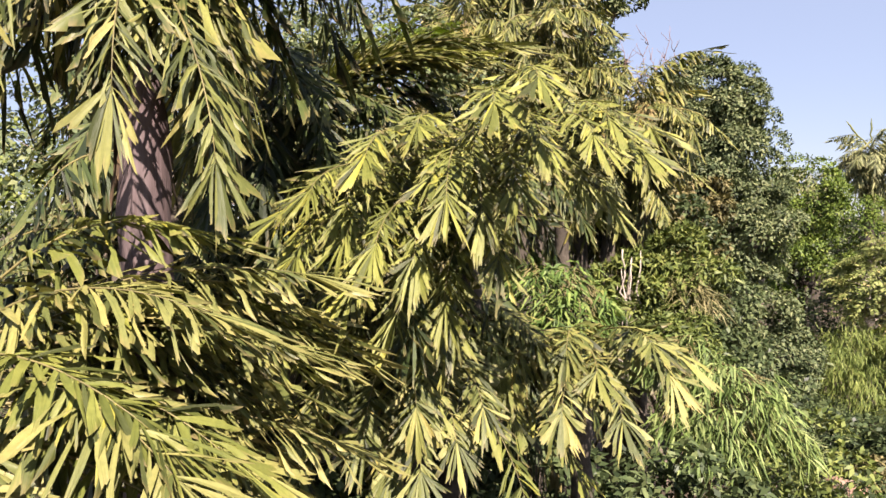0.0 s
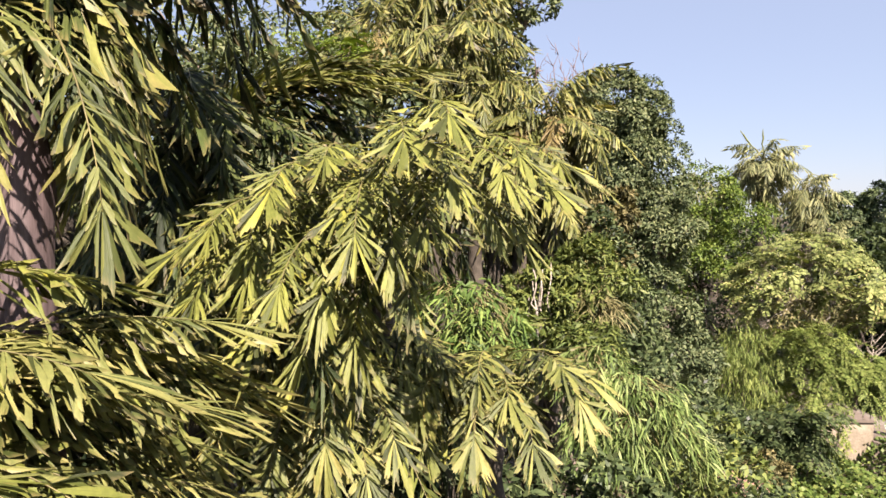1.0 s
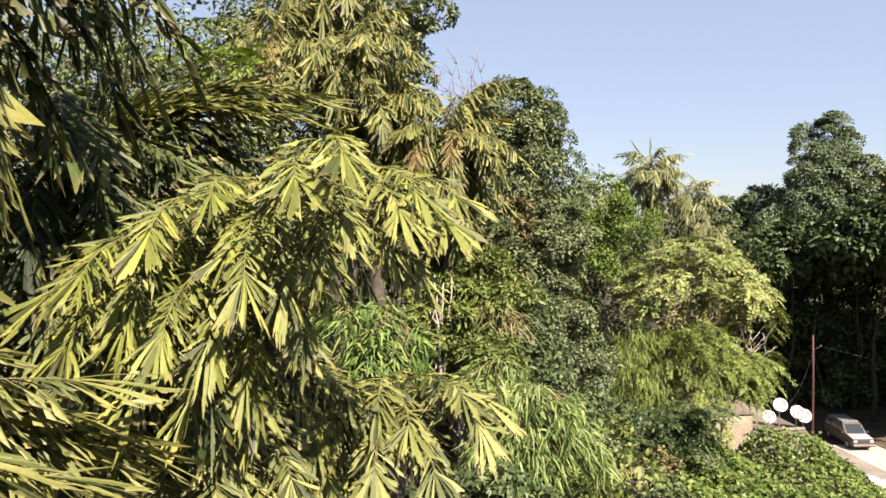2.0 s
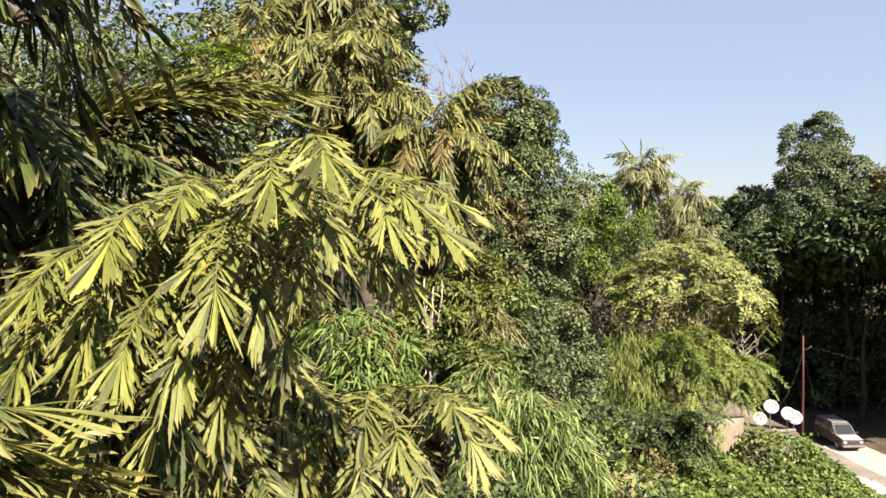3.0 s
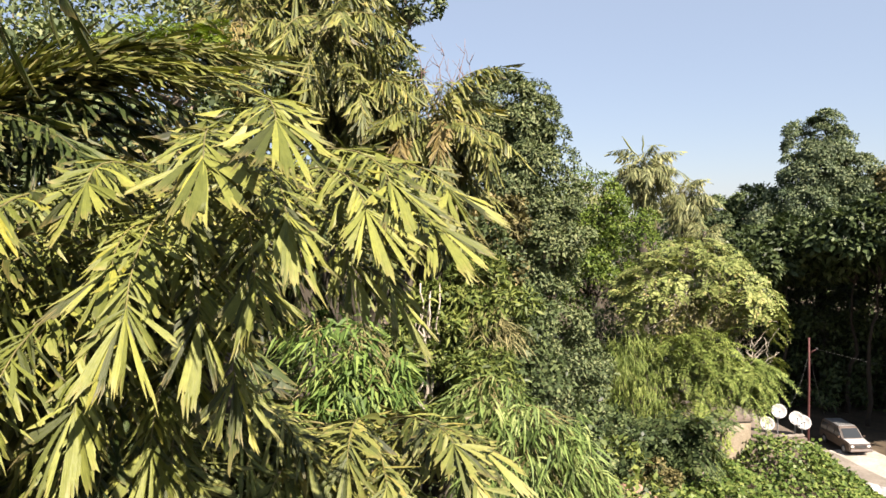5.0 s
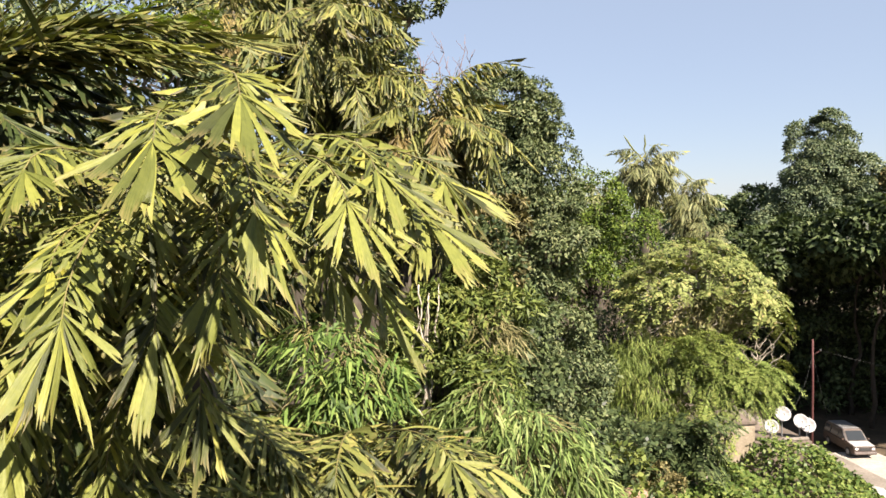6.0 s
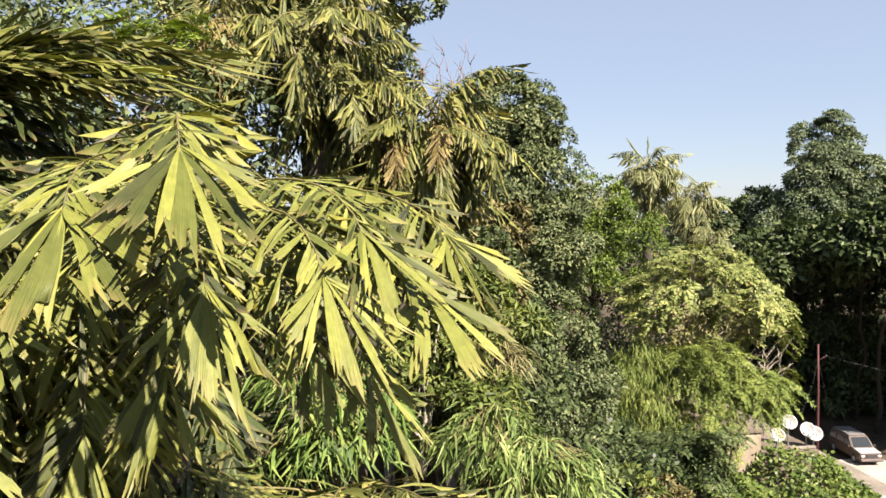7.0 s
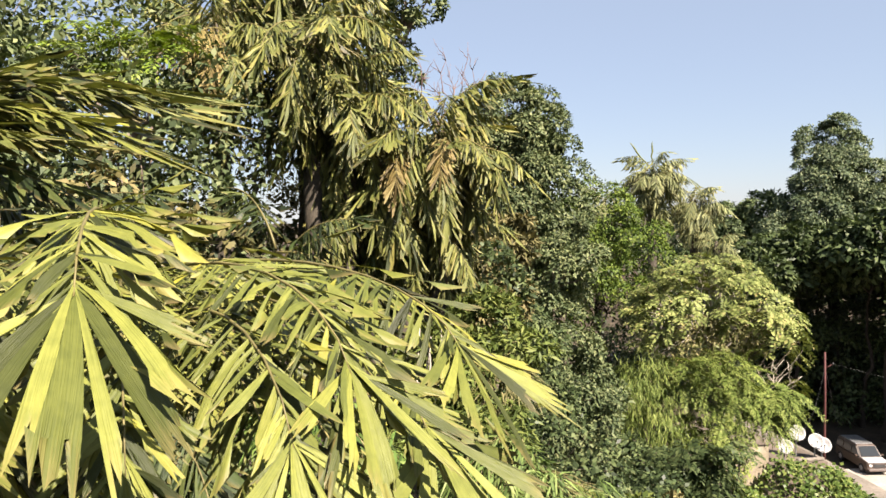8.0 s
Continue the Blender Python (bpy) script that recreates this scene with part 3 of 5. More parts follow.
# ---- road, kerb wall ----
CONCRETE = rough_material("pale_concrete", [(0.3, (0.26, 0.23, 0.19)), (0.7, (0.40, 0.36, 0.31))], 0.8, 0.9, 0.4)
GREY_CONCRETE = rough_material("grey_concrete", [(0.3, (0.12, 0.105, 0.085)), (0.7, (0.23, 0.20, 0.165))], 0.9, 0.9, 0.5)


def on_road(a, s, z=0.0):
    """A point a metres along the road and s metres inland of its edge."""
    p = EDGE + ALONG * a + INLAND * s
    return Vector((float(p[0]), float(p[1]), z))


def road_strip():
    verts, faces = [], []
    steps = np.linspace(-4.6, 40, 81)
    for a in steps:
        for s in (-0.05, -0.9, -1.8, -2.7):
            verts.append(on_road(a, s, -0.37 + 0.03 * math.sin(a * 0.7) * (s + 0.05) / 2.7))
    for i in range(len(steps) - 1):
        for j in range(3):
            q = i * 4 + j
            faces.append((q, q + 1, q + 5, q + 4))
    return smooth(mesh_from("road", verts, faces))


tagged(part("road", road_strip(), CONCRETE), "pale sunlit concrete road below the bank", "road", kind="structure")


def kerb_wall():
    verts, faces = [], []
    steps = np.linspace(-30, 30, 61)
    prof = ((-0.02, -0.2), (-0.02, 0.50), (0.04, 0.56), (1.1, 0.60), (1.16, 0.55), (1.16, -0.2))
    for a in steps:
        for s, z in prof:
            verts.append(on_road(a, s, z - 0.5 + 0.015 * math.sin(a * 1.9)))
    n = len(prof)
    for i in range(len(steps) - 1):
        for j in range(n - 1):
            q = i * n + j
            faces.append((q, q + 1, q + n + 1, q + n))
    faces += [tuple(range(n)), tuple(range((len(steps) - 1) * n, len(steps) * n))]
    return mesh_from("kerb", verts, faces)


tagged(part("kerb", kerb_wall(), GREY_CONCRETE), "low grey concrete wall along the road's edge", "wall", kind="structure")

# ---- bare red earth showing on the bank ----
RED_EARTH = rough_material("red_earth", [(0.3, (0.14, 0.075, 0.05)), (0.7, (0.30, 0.18, 0.13))], 2.0, 0.95, 0.8)


def earth_mound(x, y, r, top):
    """A lumpy low mound that runs out into the bank."""
    verts, faces = [], []
    n, rings = 28, 9
    for k in range(rings + 1):
        f = k / rings
        for i in range(n):
            a = 2 * math.pi * i / n
            gx, gy = x + math.cos(a) * r * f, y + math.sin(a) * r * f * 0.8
            z0 = float(bank(gx, gy))
            h = max(0.0, math.cos(f * math.pi / 2)) ** 0.7
            verts.append((gx, gy, z0 - 0.05 + (top - z0) * h * (1 + 0.18 * noise.noise(Vector((gx * 3, gy * 3, 1.0))))))
    for k in range(rings):
        for i in range(n):
            q, w = k * n + i, k * n + (i + 1) % n
            faces.append((q, w, w + n, q + n))
    return smooth(mesh_from("earth_mound", verts, faces))


tagged(part("earth_mound", earth_mound(6.35, 17.3, 0.95, 4.05), RED_EARTH), "bare reddish earth showing on the bank", "earth", kind="structure")

# ---- near palm: hanging fronds that reach towards the walk ----
rng = random.Random(5)
NEAR_FOOT = on_bank(-0.5, 5.7)
near = thing("palm_tree", NEAR_FOOT, "yellow-green feather palm with broad torn leaflets on drooping fronds", "palm tree", "feather palms")
crown = Vector((0.2, 4.9, 10.4))
palm_trunk(near, rng, Vector((0, 0, -0.3)), crown + Vector((0, 0, -0.35)) - NEAR_FOOT, 0.15, 0.1)
# frond tips: place, how steeply the end hangs
SUNNY_TIPS = [(0.9, 2.98, 10.74, 0.3), (0.69, 2.95, 10.63, 0.34), (0.9, 3.12, 10.45, 0.4), (1.15, 3.15, 10.47, 0.42), (1.23, 3.28, 10.56, 0.32), (1.37, 3.35, 10.42, 0.3),
         (1.44, 3.55, 10.55, 0.25), (0.57, 3.25, 10.11, 0.45), (0.45, 2.95, 10.18, 0.4), (0.75, 3.3, 10.25, 0.4), (0.5, 3.4, 10.45, 0.36), (1.05, 3.5, 10.3, 0.36),
         (0.62, 3.5, 9.85, 0.4), (1.2, 3.6, 10.2, 0.36)]
INNER_TIPS = [(0.24, 3.2, 10.58, 0.34), (0.27, 3.0, 9.89, 0.5), (0.13, 2.8, 9.94, 0.45), (0.09, 2.8, 10.38, 0.4), (-0.27, 3.3, 10.35, 0.3), (0.02, 3.4, 10.12, 0.4),
         (-0.5, 3.5, 10.1, 0.35), (-0.15, 3.2, 9.9, 0.4), (-0.6, 3.6, 10.35, 0.3), (0.3, 3.5, 9.6, 0.4), (-0.35, 3.6, 9.7, 0.4), (0.1, 3.2, 9.55, 0.4),
         (0.35, 3.1, 10.3, 0.42), (-0.1, 3.0, 10.15, 0.4), (-0.4, 3.2, 10.0, 0.4), (-0.2, 2.8, 10.22, 0.36), (-0.42, 2.95, 10.12, 0.34), (-0.28, 2.8, 9.9, 0.4),
         (0.05, 2.75, 9.78, 0.4), (-0.05, 2.9, 10.0, 0.4)]
for x, y, z, drop in SUNNY_TIPS + INNER_TIPS:
    tip = Vector((x, y, z))
    start = crown + Vector((rng.uniform(-0.1, 0.1), rng.uniform(-0.1, 0.1), rng.uniform(-0.15, 0.2)))
    build_frond(near, rng, arch(start - NEAR_FOOT, tip - NEAR_FOOT, rng.uniform(0.1, 0.2) if x > 0.4 else rng.uniform(0.0, 0.1), drop if x > 0.4 else drop * 0.8), PALM_NEAR, count=36, length=0.235, width=0.0195, slender=0.5, singles=11, broad=2.2 if drop < 0.35 else 1.8, fan=11, plume=0.85, hang=0.3, open_tip=58 if drop < 0.35 else 46)
# every third inner frond gets the shaded leaf colour to deepen the gaps
for k in range(18):
    turn = radians(rng.uniform(180, 350))
    out = rng.uniform(1.0, 1.7)
    tip = crown + Vector((math.cos(turn) * out, math.sin(turn) * out, rng.uniform(-1.5, -0.3)))
    if tip.x > 0.5 and tip.z < 10.3:
        tip = Vector((rng.uniform(-0.6, 0.3), tip.y, tip.z))
    build_frond(near, rng, arch(crown - NEAR_FOOT, tip - NEAR_FOOT, rng.uniform(0.0, 0.12), rng.uniform(0.25, 0.45)), PALM_NEAR if k % 3 else PALM_SHADED, count=20, length=0.28, width=0.032, plume=0.85)

# ---- low palm under it ----
LOW_FOOT = on_bank(1.0, 5.9)
low = thing("palm_tree", LOW_FOOT, "young olive feather palm with ragged leaflet ends", "palm tree", "feather palms")
low_crown = Vector((0.95, 5.7, 8.95))
palm_trunk(low, rng, Vector((0, 0, -0.3)), low_crown - LOW_FOOT, 0.12, 0.09)
for tip in [(1.13, 4.6, 9.0), (0.91, 4.7, 9.12), (1.5, 4.7, 9.2), (1.62, 4.6, 8.98), (0.52, 4.4, 8.98), (0.21, 4.6, 8.54), (0.52, 4.5, 8.91), (1.68, 4.9, 9.1), (0.9, 4.4, 8.75), (1.3, 4.5, 8.7), (0.0, 4.7, 9.0), (-0.3, 4.9, 8.6), (-0.6, 4.9, 9.1)]:
    build_frond(low, rng, arch(low_crown - LOW_FOOT, Vector(tip) - LOW_FOOT, rng.uniform(0.15, 0.3), rng.uniform(0.12, 0.3)), PALM_MID, count=20, length=0.27, width=0.034, singles=8, open_tip=60, plume=0.9)

# ---- palm with the bare trunk, its crown overhead ----
TALL_FOOT = on_bank(-0.9, 2.5)
tall = thing("palm_tree", TALL_FOOT, "feather palm with purplish fibrous trunk and shaded hanging fronds", "palm tree", "feather palms")
tall_crown = Vector((-0.84, 2.45, 11.05))
palm_trunk(tall, rng, Vector((0, 0, -0.3)), tall_crown - TALL_FOOT, 0.14, 0.11, "purplish-brown fibrous trunk", PALM_BARK)
# alternate fronds wear the shaded leaf colour and the lit one
for k in range(21):
    deg = 137.5 * k % 360
    turn = radians(deg + rng.uniform(-8, 8))
    out, fall = rng.uniform(0.65, 1.0), rng.uniform(-0.65, 0.1)
    if deg < 75 or deg > 300:
        out *= 0.5
    if 215 < deg < 340:
        out, fall = out * 0.45, rng.uniform(0.05, 0.4)
    tip = tall_crown + Vector((math.cos(turn) * out, math.sin(turn) * out, fall))
    build_frond(tall, rng, arch(tall_crown - TALL_FOOT, tip - TALL_FOOT, rng.uniform(0.35, 0.6), rng.uniform(0.3, 0.5)), PALM_SHADED if k % 2 else PALM_MID, count=24, length=0.34, width=0.027, sag=0.4, fan=8, hang=0.35, plume=0.9)

# sunlit fronds, set off by the paler leaf colour
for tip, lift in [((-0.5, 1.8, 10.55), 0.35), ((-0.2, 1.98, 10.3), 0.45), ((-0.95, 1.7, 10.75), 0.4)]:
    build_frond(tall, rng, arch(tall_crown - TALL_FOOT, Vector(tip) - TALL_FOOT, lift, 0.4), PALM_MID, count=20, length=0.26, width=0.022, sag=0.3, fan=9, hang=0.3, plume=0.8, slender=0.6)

# fronds added above the view, only to throw shade on the crowns beyond
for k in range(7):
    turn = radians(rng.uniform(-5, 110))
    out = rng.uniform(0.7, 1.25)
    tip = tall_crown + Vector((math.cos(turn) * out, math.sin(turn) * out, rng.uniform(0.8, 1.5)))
    build_frond(tall, rng, arch(tall_crown - TALL_FOOT, tip - TALL_FOOT, rng.uniform(0.7, 1.0), rng.uniform(0.2, 0.4)), PALM_SHADED, count=20, length=0.36, width=0.036, sag=0.35, hang=0.4)

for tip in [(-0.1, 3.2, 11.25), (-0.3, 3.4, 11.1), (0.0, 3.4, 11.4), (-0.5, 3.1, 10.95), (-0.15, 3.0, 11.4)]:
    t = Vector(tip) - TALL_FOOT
    build_frond(tall, rng, arch(tall_crown - TALL_FOOT, t, rng.uniform(0.55, 0.75), rng.uniform(0.35, 0.5)), PALM_SHADED, count=20, length=0.27, width=0.03, sag=0.4, fan=7, hang=0.4)

# dry sheath strips; many and dark, they also paint crown shade onto the trunk
for k in range(34):
    a = radians(rng.uniform(180, 380))
    p = Vector((math.cos(a) * 0.118, math.sin(a) * 0.118, tall_crown.z - TALL_FOOT.z - rng.uniform(0.05, 0.75)))
    v, f, uv = [], [], []
    leaflet(rng, Vector(), Vector((math.cos(a) * 0.12, math.sin(a) * 0.12, -1)).normalized(), Vector((math.cos(a), math.sin(a), 0.25)).normalized(), rng.uniform(0.15, 0.36), rng.uniform(0.025, 0.05), 0.0, v, f, uv, wedge=0.3)
    part("leaf_sheath", smooth(lay_uv(mesh_from("leaf_sheath", v, f), uv)), SHEATH, tall, "dry brown strip of leaf sheath", m=Matrix.Translation(p))

# ---- palm with long arching fronds, the lower ones painted as shaded ----
DEEP_FOOT = on_bank(-1.0, 4.6)
deep = thing("palm_tree", DEEP_FOOT, "feather palm with long arching fronds, the lower ones coloured as shaded", "palm tree", "feather palms")
deep_crown = Vector((-1.15, 4.45, 10.65))
palm_trunk(deep, rng, Vector((0, 0, -0.3)), deep_crown - DEEP_FOOT, 0.13, 0.1)
SWEEP = [((0.5, 4.15, 11.2), 0.5), ((0.4, 4.05, 11.12), 0.46), ((0.45, 4.35, 11.26), 0.5), ((0.1, 4.2, 11.2), 0.48), ((0.25, 4.0, 11.08), 0.44), ((0.3, 4.3, 11.15), 0.46)]
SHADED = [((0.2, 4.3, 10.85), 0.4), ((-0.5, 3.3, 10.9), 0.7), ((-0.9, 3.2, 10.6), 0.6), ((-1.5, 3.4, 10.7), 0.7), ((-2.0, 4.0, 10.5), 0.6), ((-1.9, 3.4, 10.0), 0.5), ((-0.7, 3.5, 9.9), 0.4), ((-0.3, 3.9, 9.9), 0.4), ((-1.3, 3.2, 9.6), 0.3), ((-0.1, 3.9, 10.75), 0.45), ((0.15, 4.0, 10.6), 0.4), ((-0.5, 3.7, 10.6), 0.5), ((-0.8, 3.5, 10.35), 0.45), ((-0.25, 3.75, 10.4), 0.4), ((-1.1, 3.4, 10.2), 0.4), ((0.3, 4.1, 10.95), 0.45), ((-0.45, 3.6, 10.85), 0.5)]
# upper fronds take lit leaf colours, those beneath the shaded one
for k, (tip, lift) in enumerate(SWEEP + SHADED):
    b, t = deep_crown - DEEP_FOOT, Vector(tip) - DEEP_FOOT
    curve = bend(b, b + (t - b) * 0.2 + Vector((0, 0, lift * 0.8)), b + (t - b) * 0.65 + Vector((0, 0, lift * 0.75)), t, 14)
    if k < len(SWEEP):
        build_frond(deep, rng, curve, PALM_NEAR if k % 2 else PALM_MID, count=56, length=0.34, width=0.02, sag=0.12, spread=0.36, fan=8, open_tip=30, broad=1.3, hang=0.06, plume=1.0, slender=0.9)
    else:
        build_frond(deep, rng, curve, PALM_SHADED, count=26, length=0.34, width=0.032, sag=0.2, spread=0.7, plume=0.9)

# ---- golden fronds low beside the walk ----
GOLD_FOOT = on_bank(-1.6, 1.7)
gold = thing("palm_tree", GOLD_FOOT, "golden-yellow feather palm with long flat fronds in full sun", "palm tree", "feather palms")
gold_crown = Vector((-1.4, 1.75, 9.4))
palm_trunk(gold, rng, Vector((0, 0, -0.3)), gold_crown - GOLD_FOOT, 0.12, 0.09)
GOLD = [((-0.75, 1.4, 9.75), (-0.14, 1.5, 9.43)), ((-0.9, 2.0, 9.85), (-0.05, 2.4, 9.86)), ((-0.8, 1.8, 9.7), (0.0, 2.1, 9.6)), ((-1.0, 1.9, 10.1), (-0.45, 2.2, 10.05)), ((-0.9, 1.7, 9.9), (-0.2, 1.9, 9.75)), ((-0.8, 1.2, 9.5), (-0.35, 1.1, 9.15))]
for k in range(16):
    tx, ty = rng.uniform(-0.5, 0.2), rng.uniform(1.35, 3.0)
    tz = rng.uniform(8.9, 9.75)
    GOLD.append(((tx * 0.5 - 0.55, ty * 0.55 + 0.75, tz + rng.uniform(0.1, 0.3)), (tx, ty, tz)))
for k, (mid, tip) in enumerate(GOLD):
    b, m, t = gold_crown - GOLD_FOOT, Vector(mid) - GOLD_FOOT, Vector(tip) - GOLD_FOOT
    build_frond(gold, rng, bend(b, b.lerp(m, 0.7) + Vector((0, 0, 0.1)), m.lerp(t, 0.4) + Vector((0, 0, 0.12)), t, 14), PALM_YELLOW if k % 3 else PALM_NEAR, count=26, length=0.32, width=0.033, sag=0.25, singles=8 if k < 6 else 0, first=0.3, broad=1.3, plume=0.6, hang=0.12, slender=0.55)

# ---- second low palm ----
SIDE_FOOT = on_bank(-0.5, 5.6)
side_palm = thing("palm_tree", SIDE_FOOT, "low feather palm with chevron rows of pale leaflets", "palm tree", "feather palms")
side_crown = Vector((-0.4, 5.2, 9.3))
palm_trunk(side_palm, rng, Vector((0, 0, -0.3)), side_crown - SIDE_FOOT, 0.12, 0.09)
for tip in [(-0.2, 3.5, 8.8), (0.1, 3.6, 8.95), (-0.5, 3.4, 8.9), (0.3, 3.8, 8.7), (-0.1, 3.7, 8.5), (0.45, 3.9, 8.9), (0.15, 3.5, 8.6)]:
    build_frond(side_palm, rng, arch(side_crown - SIDE_FOOT, Vector(tip) - SIDE_FOOT, 0.3, 0.25), PALM_MID, count=24, length=0.27, width=0.03, plume=0.5, hang=0.2, fan=9)
for k in range(28):
    turn = radians(rng.uniform(185, 355))
    out = rng.uniform(0.8, 1.6)
    tip = side_crown + Vector((math.cos(turn) * out, math.sin(turn) * out, rng.uniform(-1.5, 0.1)))
    build_frond(side_palm, rng, arch(side_crown - SIDE_FOOT, tip - SIDE_FOOT, rng.uniform(0.25, 0.4), rng.uniform(0.2, 0.4)), PALM_MID if k % 2 else PALM_NEAR, count=20, length=0.29, width=0.034, plume=0.9)

# ---- palms farther off ----
FROND_A = frond_set(40, (RACHIS, PALM_MID), 1.5, 26, 0.42, 0.048)
FROND_SHADED = frond_set(140, (RACHIS, PALM_SHADED), 1.5, 24, 0.42, 0.048)
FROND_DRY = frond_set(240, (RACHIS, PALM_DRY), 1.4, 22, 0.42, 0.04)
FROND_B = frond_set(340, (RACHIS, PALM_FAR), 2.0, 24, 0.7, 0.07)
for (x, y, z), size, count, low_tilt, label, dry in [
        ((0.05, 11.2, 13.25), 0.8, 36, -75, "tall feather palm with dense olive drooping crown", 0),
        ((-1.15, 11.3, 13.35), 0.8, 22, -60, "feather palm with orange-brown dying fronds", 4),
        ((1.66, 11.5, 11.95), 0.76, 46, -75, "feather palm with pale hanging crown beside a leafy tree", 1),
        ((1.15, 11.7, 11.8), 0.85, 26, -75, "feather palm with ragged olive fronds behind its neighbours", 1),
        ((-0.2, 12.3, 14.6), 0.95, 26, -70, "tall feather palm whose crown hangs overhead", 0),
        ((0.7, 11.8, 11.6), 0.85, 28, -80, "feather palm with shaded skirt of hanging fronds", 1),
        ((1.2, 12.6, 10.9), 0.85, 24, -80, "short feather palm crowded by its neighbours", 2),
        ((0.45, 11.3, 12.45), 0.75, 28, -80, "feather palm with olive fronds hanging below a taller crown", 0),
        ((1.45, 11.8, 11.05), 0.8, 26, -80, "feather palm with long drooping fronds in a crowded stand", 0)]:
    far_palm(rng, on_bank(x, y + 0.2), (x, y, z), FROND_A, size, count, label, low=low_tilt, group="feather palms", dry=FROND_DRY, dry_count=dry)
# crowded palms wear the shaded leaf colour throughout
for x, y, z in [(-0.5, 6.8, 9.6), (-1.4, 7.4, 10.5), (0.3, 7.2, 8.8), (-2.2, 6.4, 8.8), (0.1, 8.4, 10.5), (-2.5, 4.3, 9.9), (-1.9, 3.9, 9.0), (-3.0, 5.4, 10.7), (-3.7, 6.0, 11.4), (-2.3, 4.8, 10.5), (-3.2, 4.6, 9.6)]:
    far_palm(rng, on_bank(x, y + 0.2), (x, y, z), FROND_SHADED, 0.8, 13, "feather palm coloured as shaded, crowded among the others", low=-75, group="feather palms")
for (x, y, z), size, count, label, spears in [((11.9, 33.2, 12.7), 0.78, 34, "distant sunlit palm with shaggy crown and upright spears", 2), ((14.2, 34.2, 11.4), 0.75, 30, "distant palm with hanging crown greyed for haze", 0),
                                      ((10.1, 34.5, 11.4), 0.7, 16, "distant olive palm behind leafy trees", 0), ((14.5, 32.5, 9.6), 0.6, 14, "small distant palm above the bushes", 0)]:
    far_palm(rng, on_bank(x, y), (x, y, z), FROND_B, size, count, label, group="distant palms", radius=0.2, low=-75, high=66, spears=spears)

# ---- broad-leaved trees ----
broad_tree("tree", 11, on_bank(4.0, 19.8), [(3.65, 19.6, 13.0, 1.15, 1.1, 1.1), (4.1, 19.5, 12.9, 0.9, 0.9, 0.9), (4.2, 19.4, 11.7, 1.1, 1.1, 1.3), (3.3, 19.0, 11.2, 1.0, 1.0, 1.1), (4.1, 19.5, 12.4, 0.9, 0.9, 0.8), (4.6, 19.3, 10.8, 1.0, 0.9, 0.9), (3.5, 18.9, 9.4, 1.2, 1.0, 1.2), (4.75, 19.0, 9.6, 1.1, 1.0, 1.4),
           (4.1, 18.8, 7.6, 1.5, 1.1, 1.2), (4.9, 18.8, 6.4, 1.3, 1.1, 1.1), (3.4, 18.6, 6.0, 1.4, 1.1, 1.2), (4.8, 18.6, 4.8, 1.5, 1.0, 1.0)], 0.115, "tall dense dark-green broad-leaved tree", "tree", LEAF_DARK, clumps=370, per=24, spread=0.17, trunk=0.22, hang=0.4, lumps=38, lump_size=0.32)
broad_tree("tree", 12, on_bank(7.6, 25.5), [(7.4, 25.3, 10.6, 1.3, 1.3, 1.2), (8.2, 25.2, 9.6, 1.4, 1.3, 1.3), (6.8, 25.0, 9.2, 1.2, 1.2, 1.4), (7.8, 25, 8.0, 1.6, 1.2, 1.2)], 0.12, "round bright-green leafy tree", "tree", LEAF_BRIGHT, clumps=240, per=22, spread=0.17, trunk=0.18, bark=SHADED_BARK)
# dark shrub added to make the gap under this crown read as shade
broad_tree("shrub", 26, on_bank(7.5, 24.9), [(7.3, 24.6, 6.2, 0.9, 0.6, 0.9), (8.3, 24.6, 5.4, 0.9, 0.6, 0.9), (7.3, 24.6, 4.4, 1.0, 0.6, 0.9)], 0.13, "added shrub coloured dark for the gap under the bright-green tree", "shrub", LEAF_SHADED, clumps=100, per=14, spread=0.16, trunk=0.06, bark=SHADED_BARK)
broad_tree("tree", 13, on_bank(2.7, 15.8), [(2.6, 15.6, 9.9, 0.6, 0.6, 0.5), (2.9, 15.4, 9.3, 0.55, 0.6, 0.5), (2.3, 15.2, 9.2, 0.6, 0.6, 0.5), (3.1, 15.8, 10.3, 0.55, 0.5, 0.5)], 0.14, "olive-brown bush with small dull leaves", "shrub", LEAF_OLIVE, clumps=150, per=20, spread=0.13, trunk=0.09)
LEAF_PALE = leaf_material("leaf_pale_yellow_green", [(0.0, (0.14, 0.185, 0.055)), (0.5, (0.24, 0.30, 0.10)), (0.92, (0.34, 0.38, 0.145)), (1.0, (0.42, 0.36, 0.17))], (1.0, 1.0, 0.45), 0.3, 0.6, 0.6)
g = random.Random(41)
CROWN_ENDS = []
for k in range(105):
    a, e = g.uniform(0, 6.28), math.asin(g.uniform(0.05, 1.0))
    x, z = math.cos(a) * math.cos(e), math.sin(e)
    CROWN_ENDS.append((9.75 + 2.35 * x + g.uniform(-0.1, 0.1), 21.4 + 1.4 * math.sin(a) * math.cos(e), 8.05 + 1.6 * z - 0.9 * max(0, x) + g.uniform(-0.3, 0.1)))
CROWN_ENDS += [(g.uniform(7.4, 10.8), 20.9 + g.uniform(-0.4, 0.5), g.uniform(6.6, 8.4)) for k in range(46)]
spray_tree("tree", 14, on_bank(9.9, 21.8), (9.9, 21.7, 6.9), CROWN_ENDS, 0.42, 8, "spreading light-green tree with thin feathery crown over bare twigs", "tree", LEAF_PALE, leaves=7, trunk=0.1, bark=PALE_BARK, limbs=14)
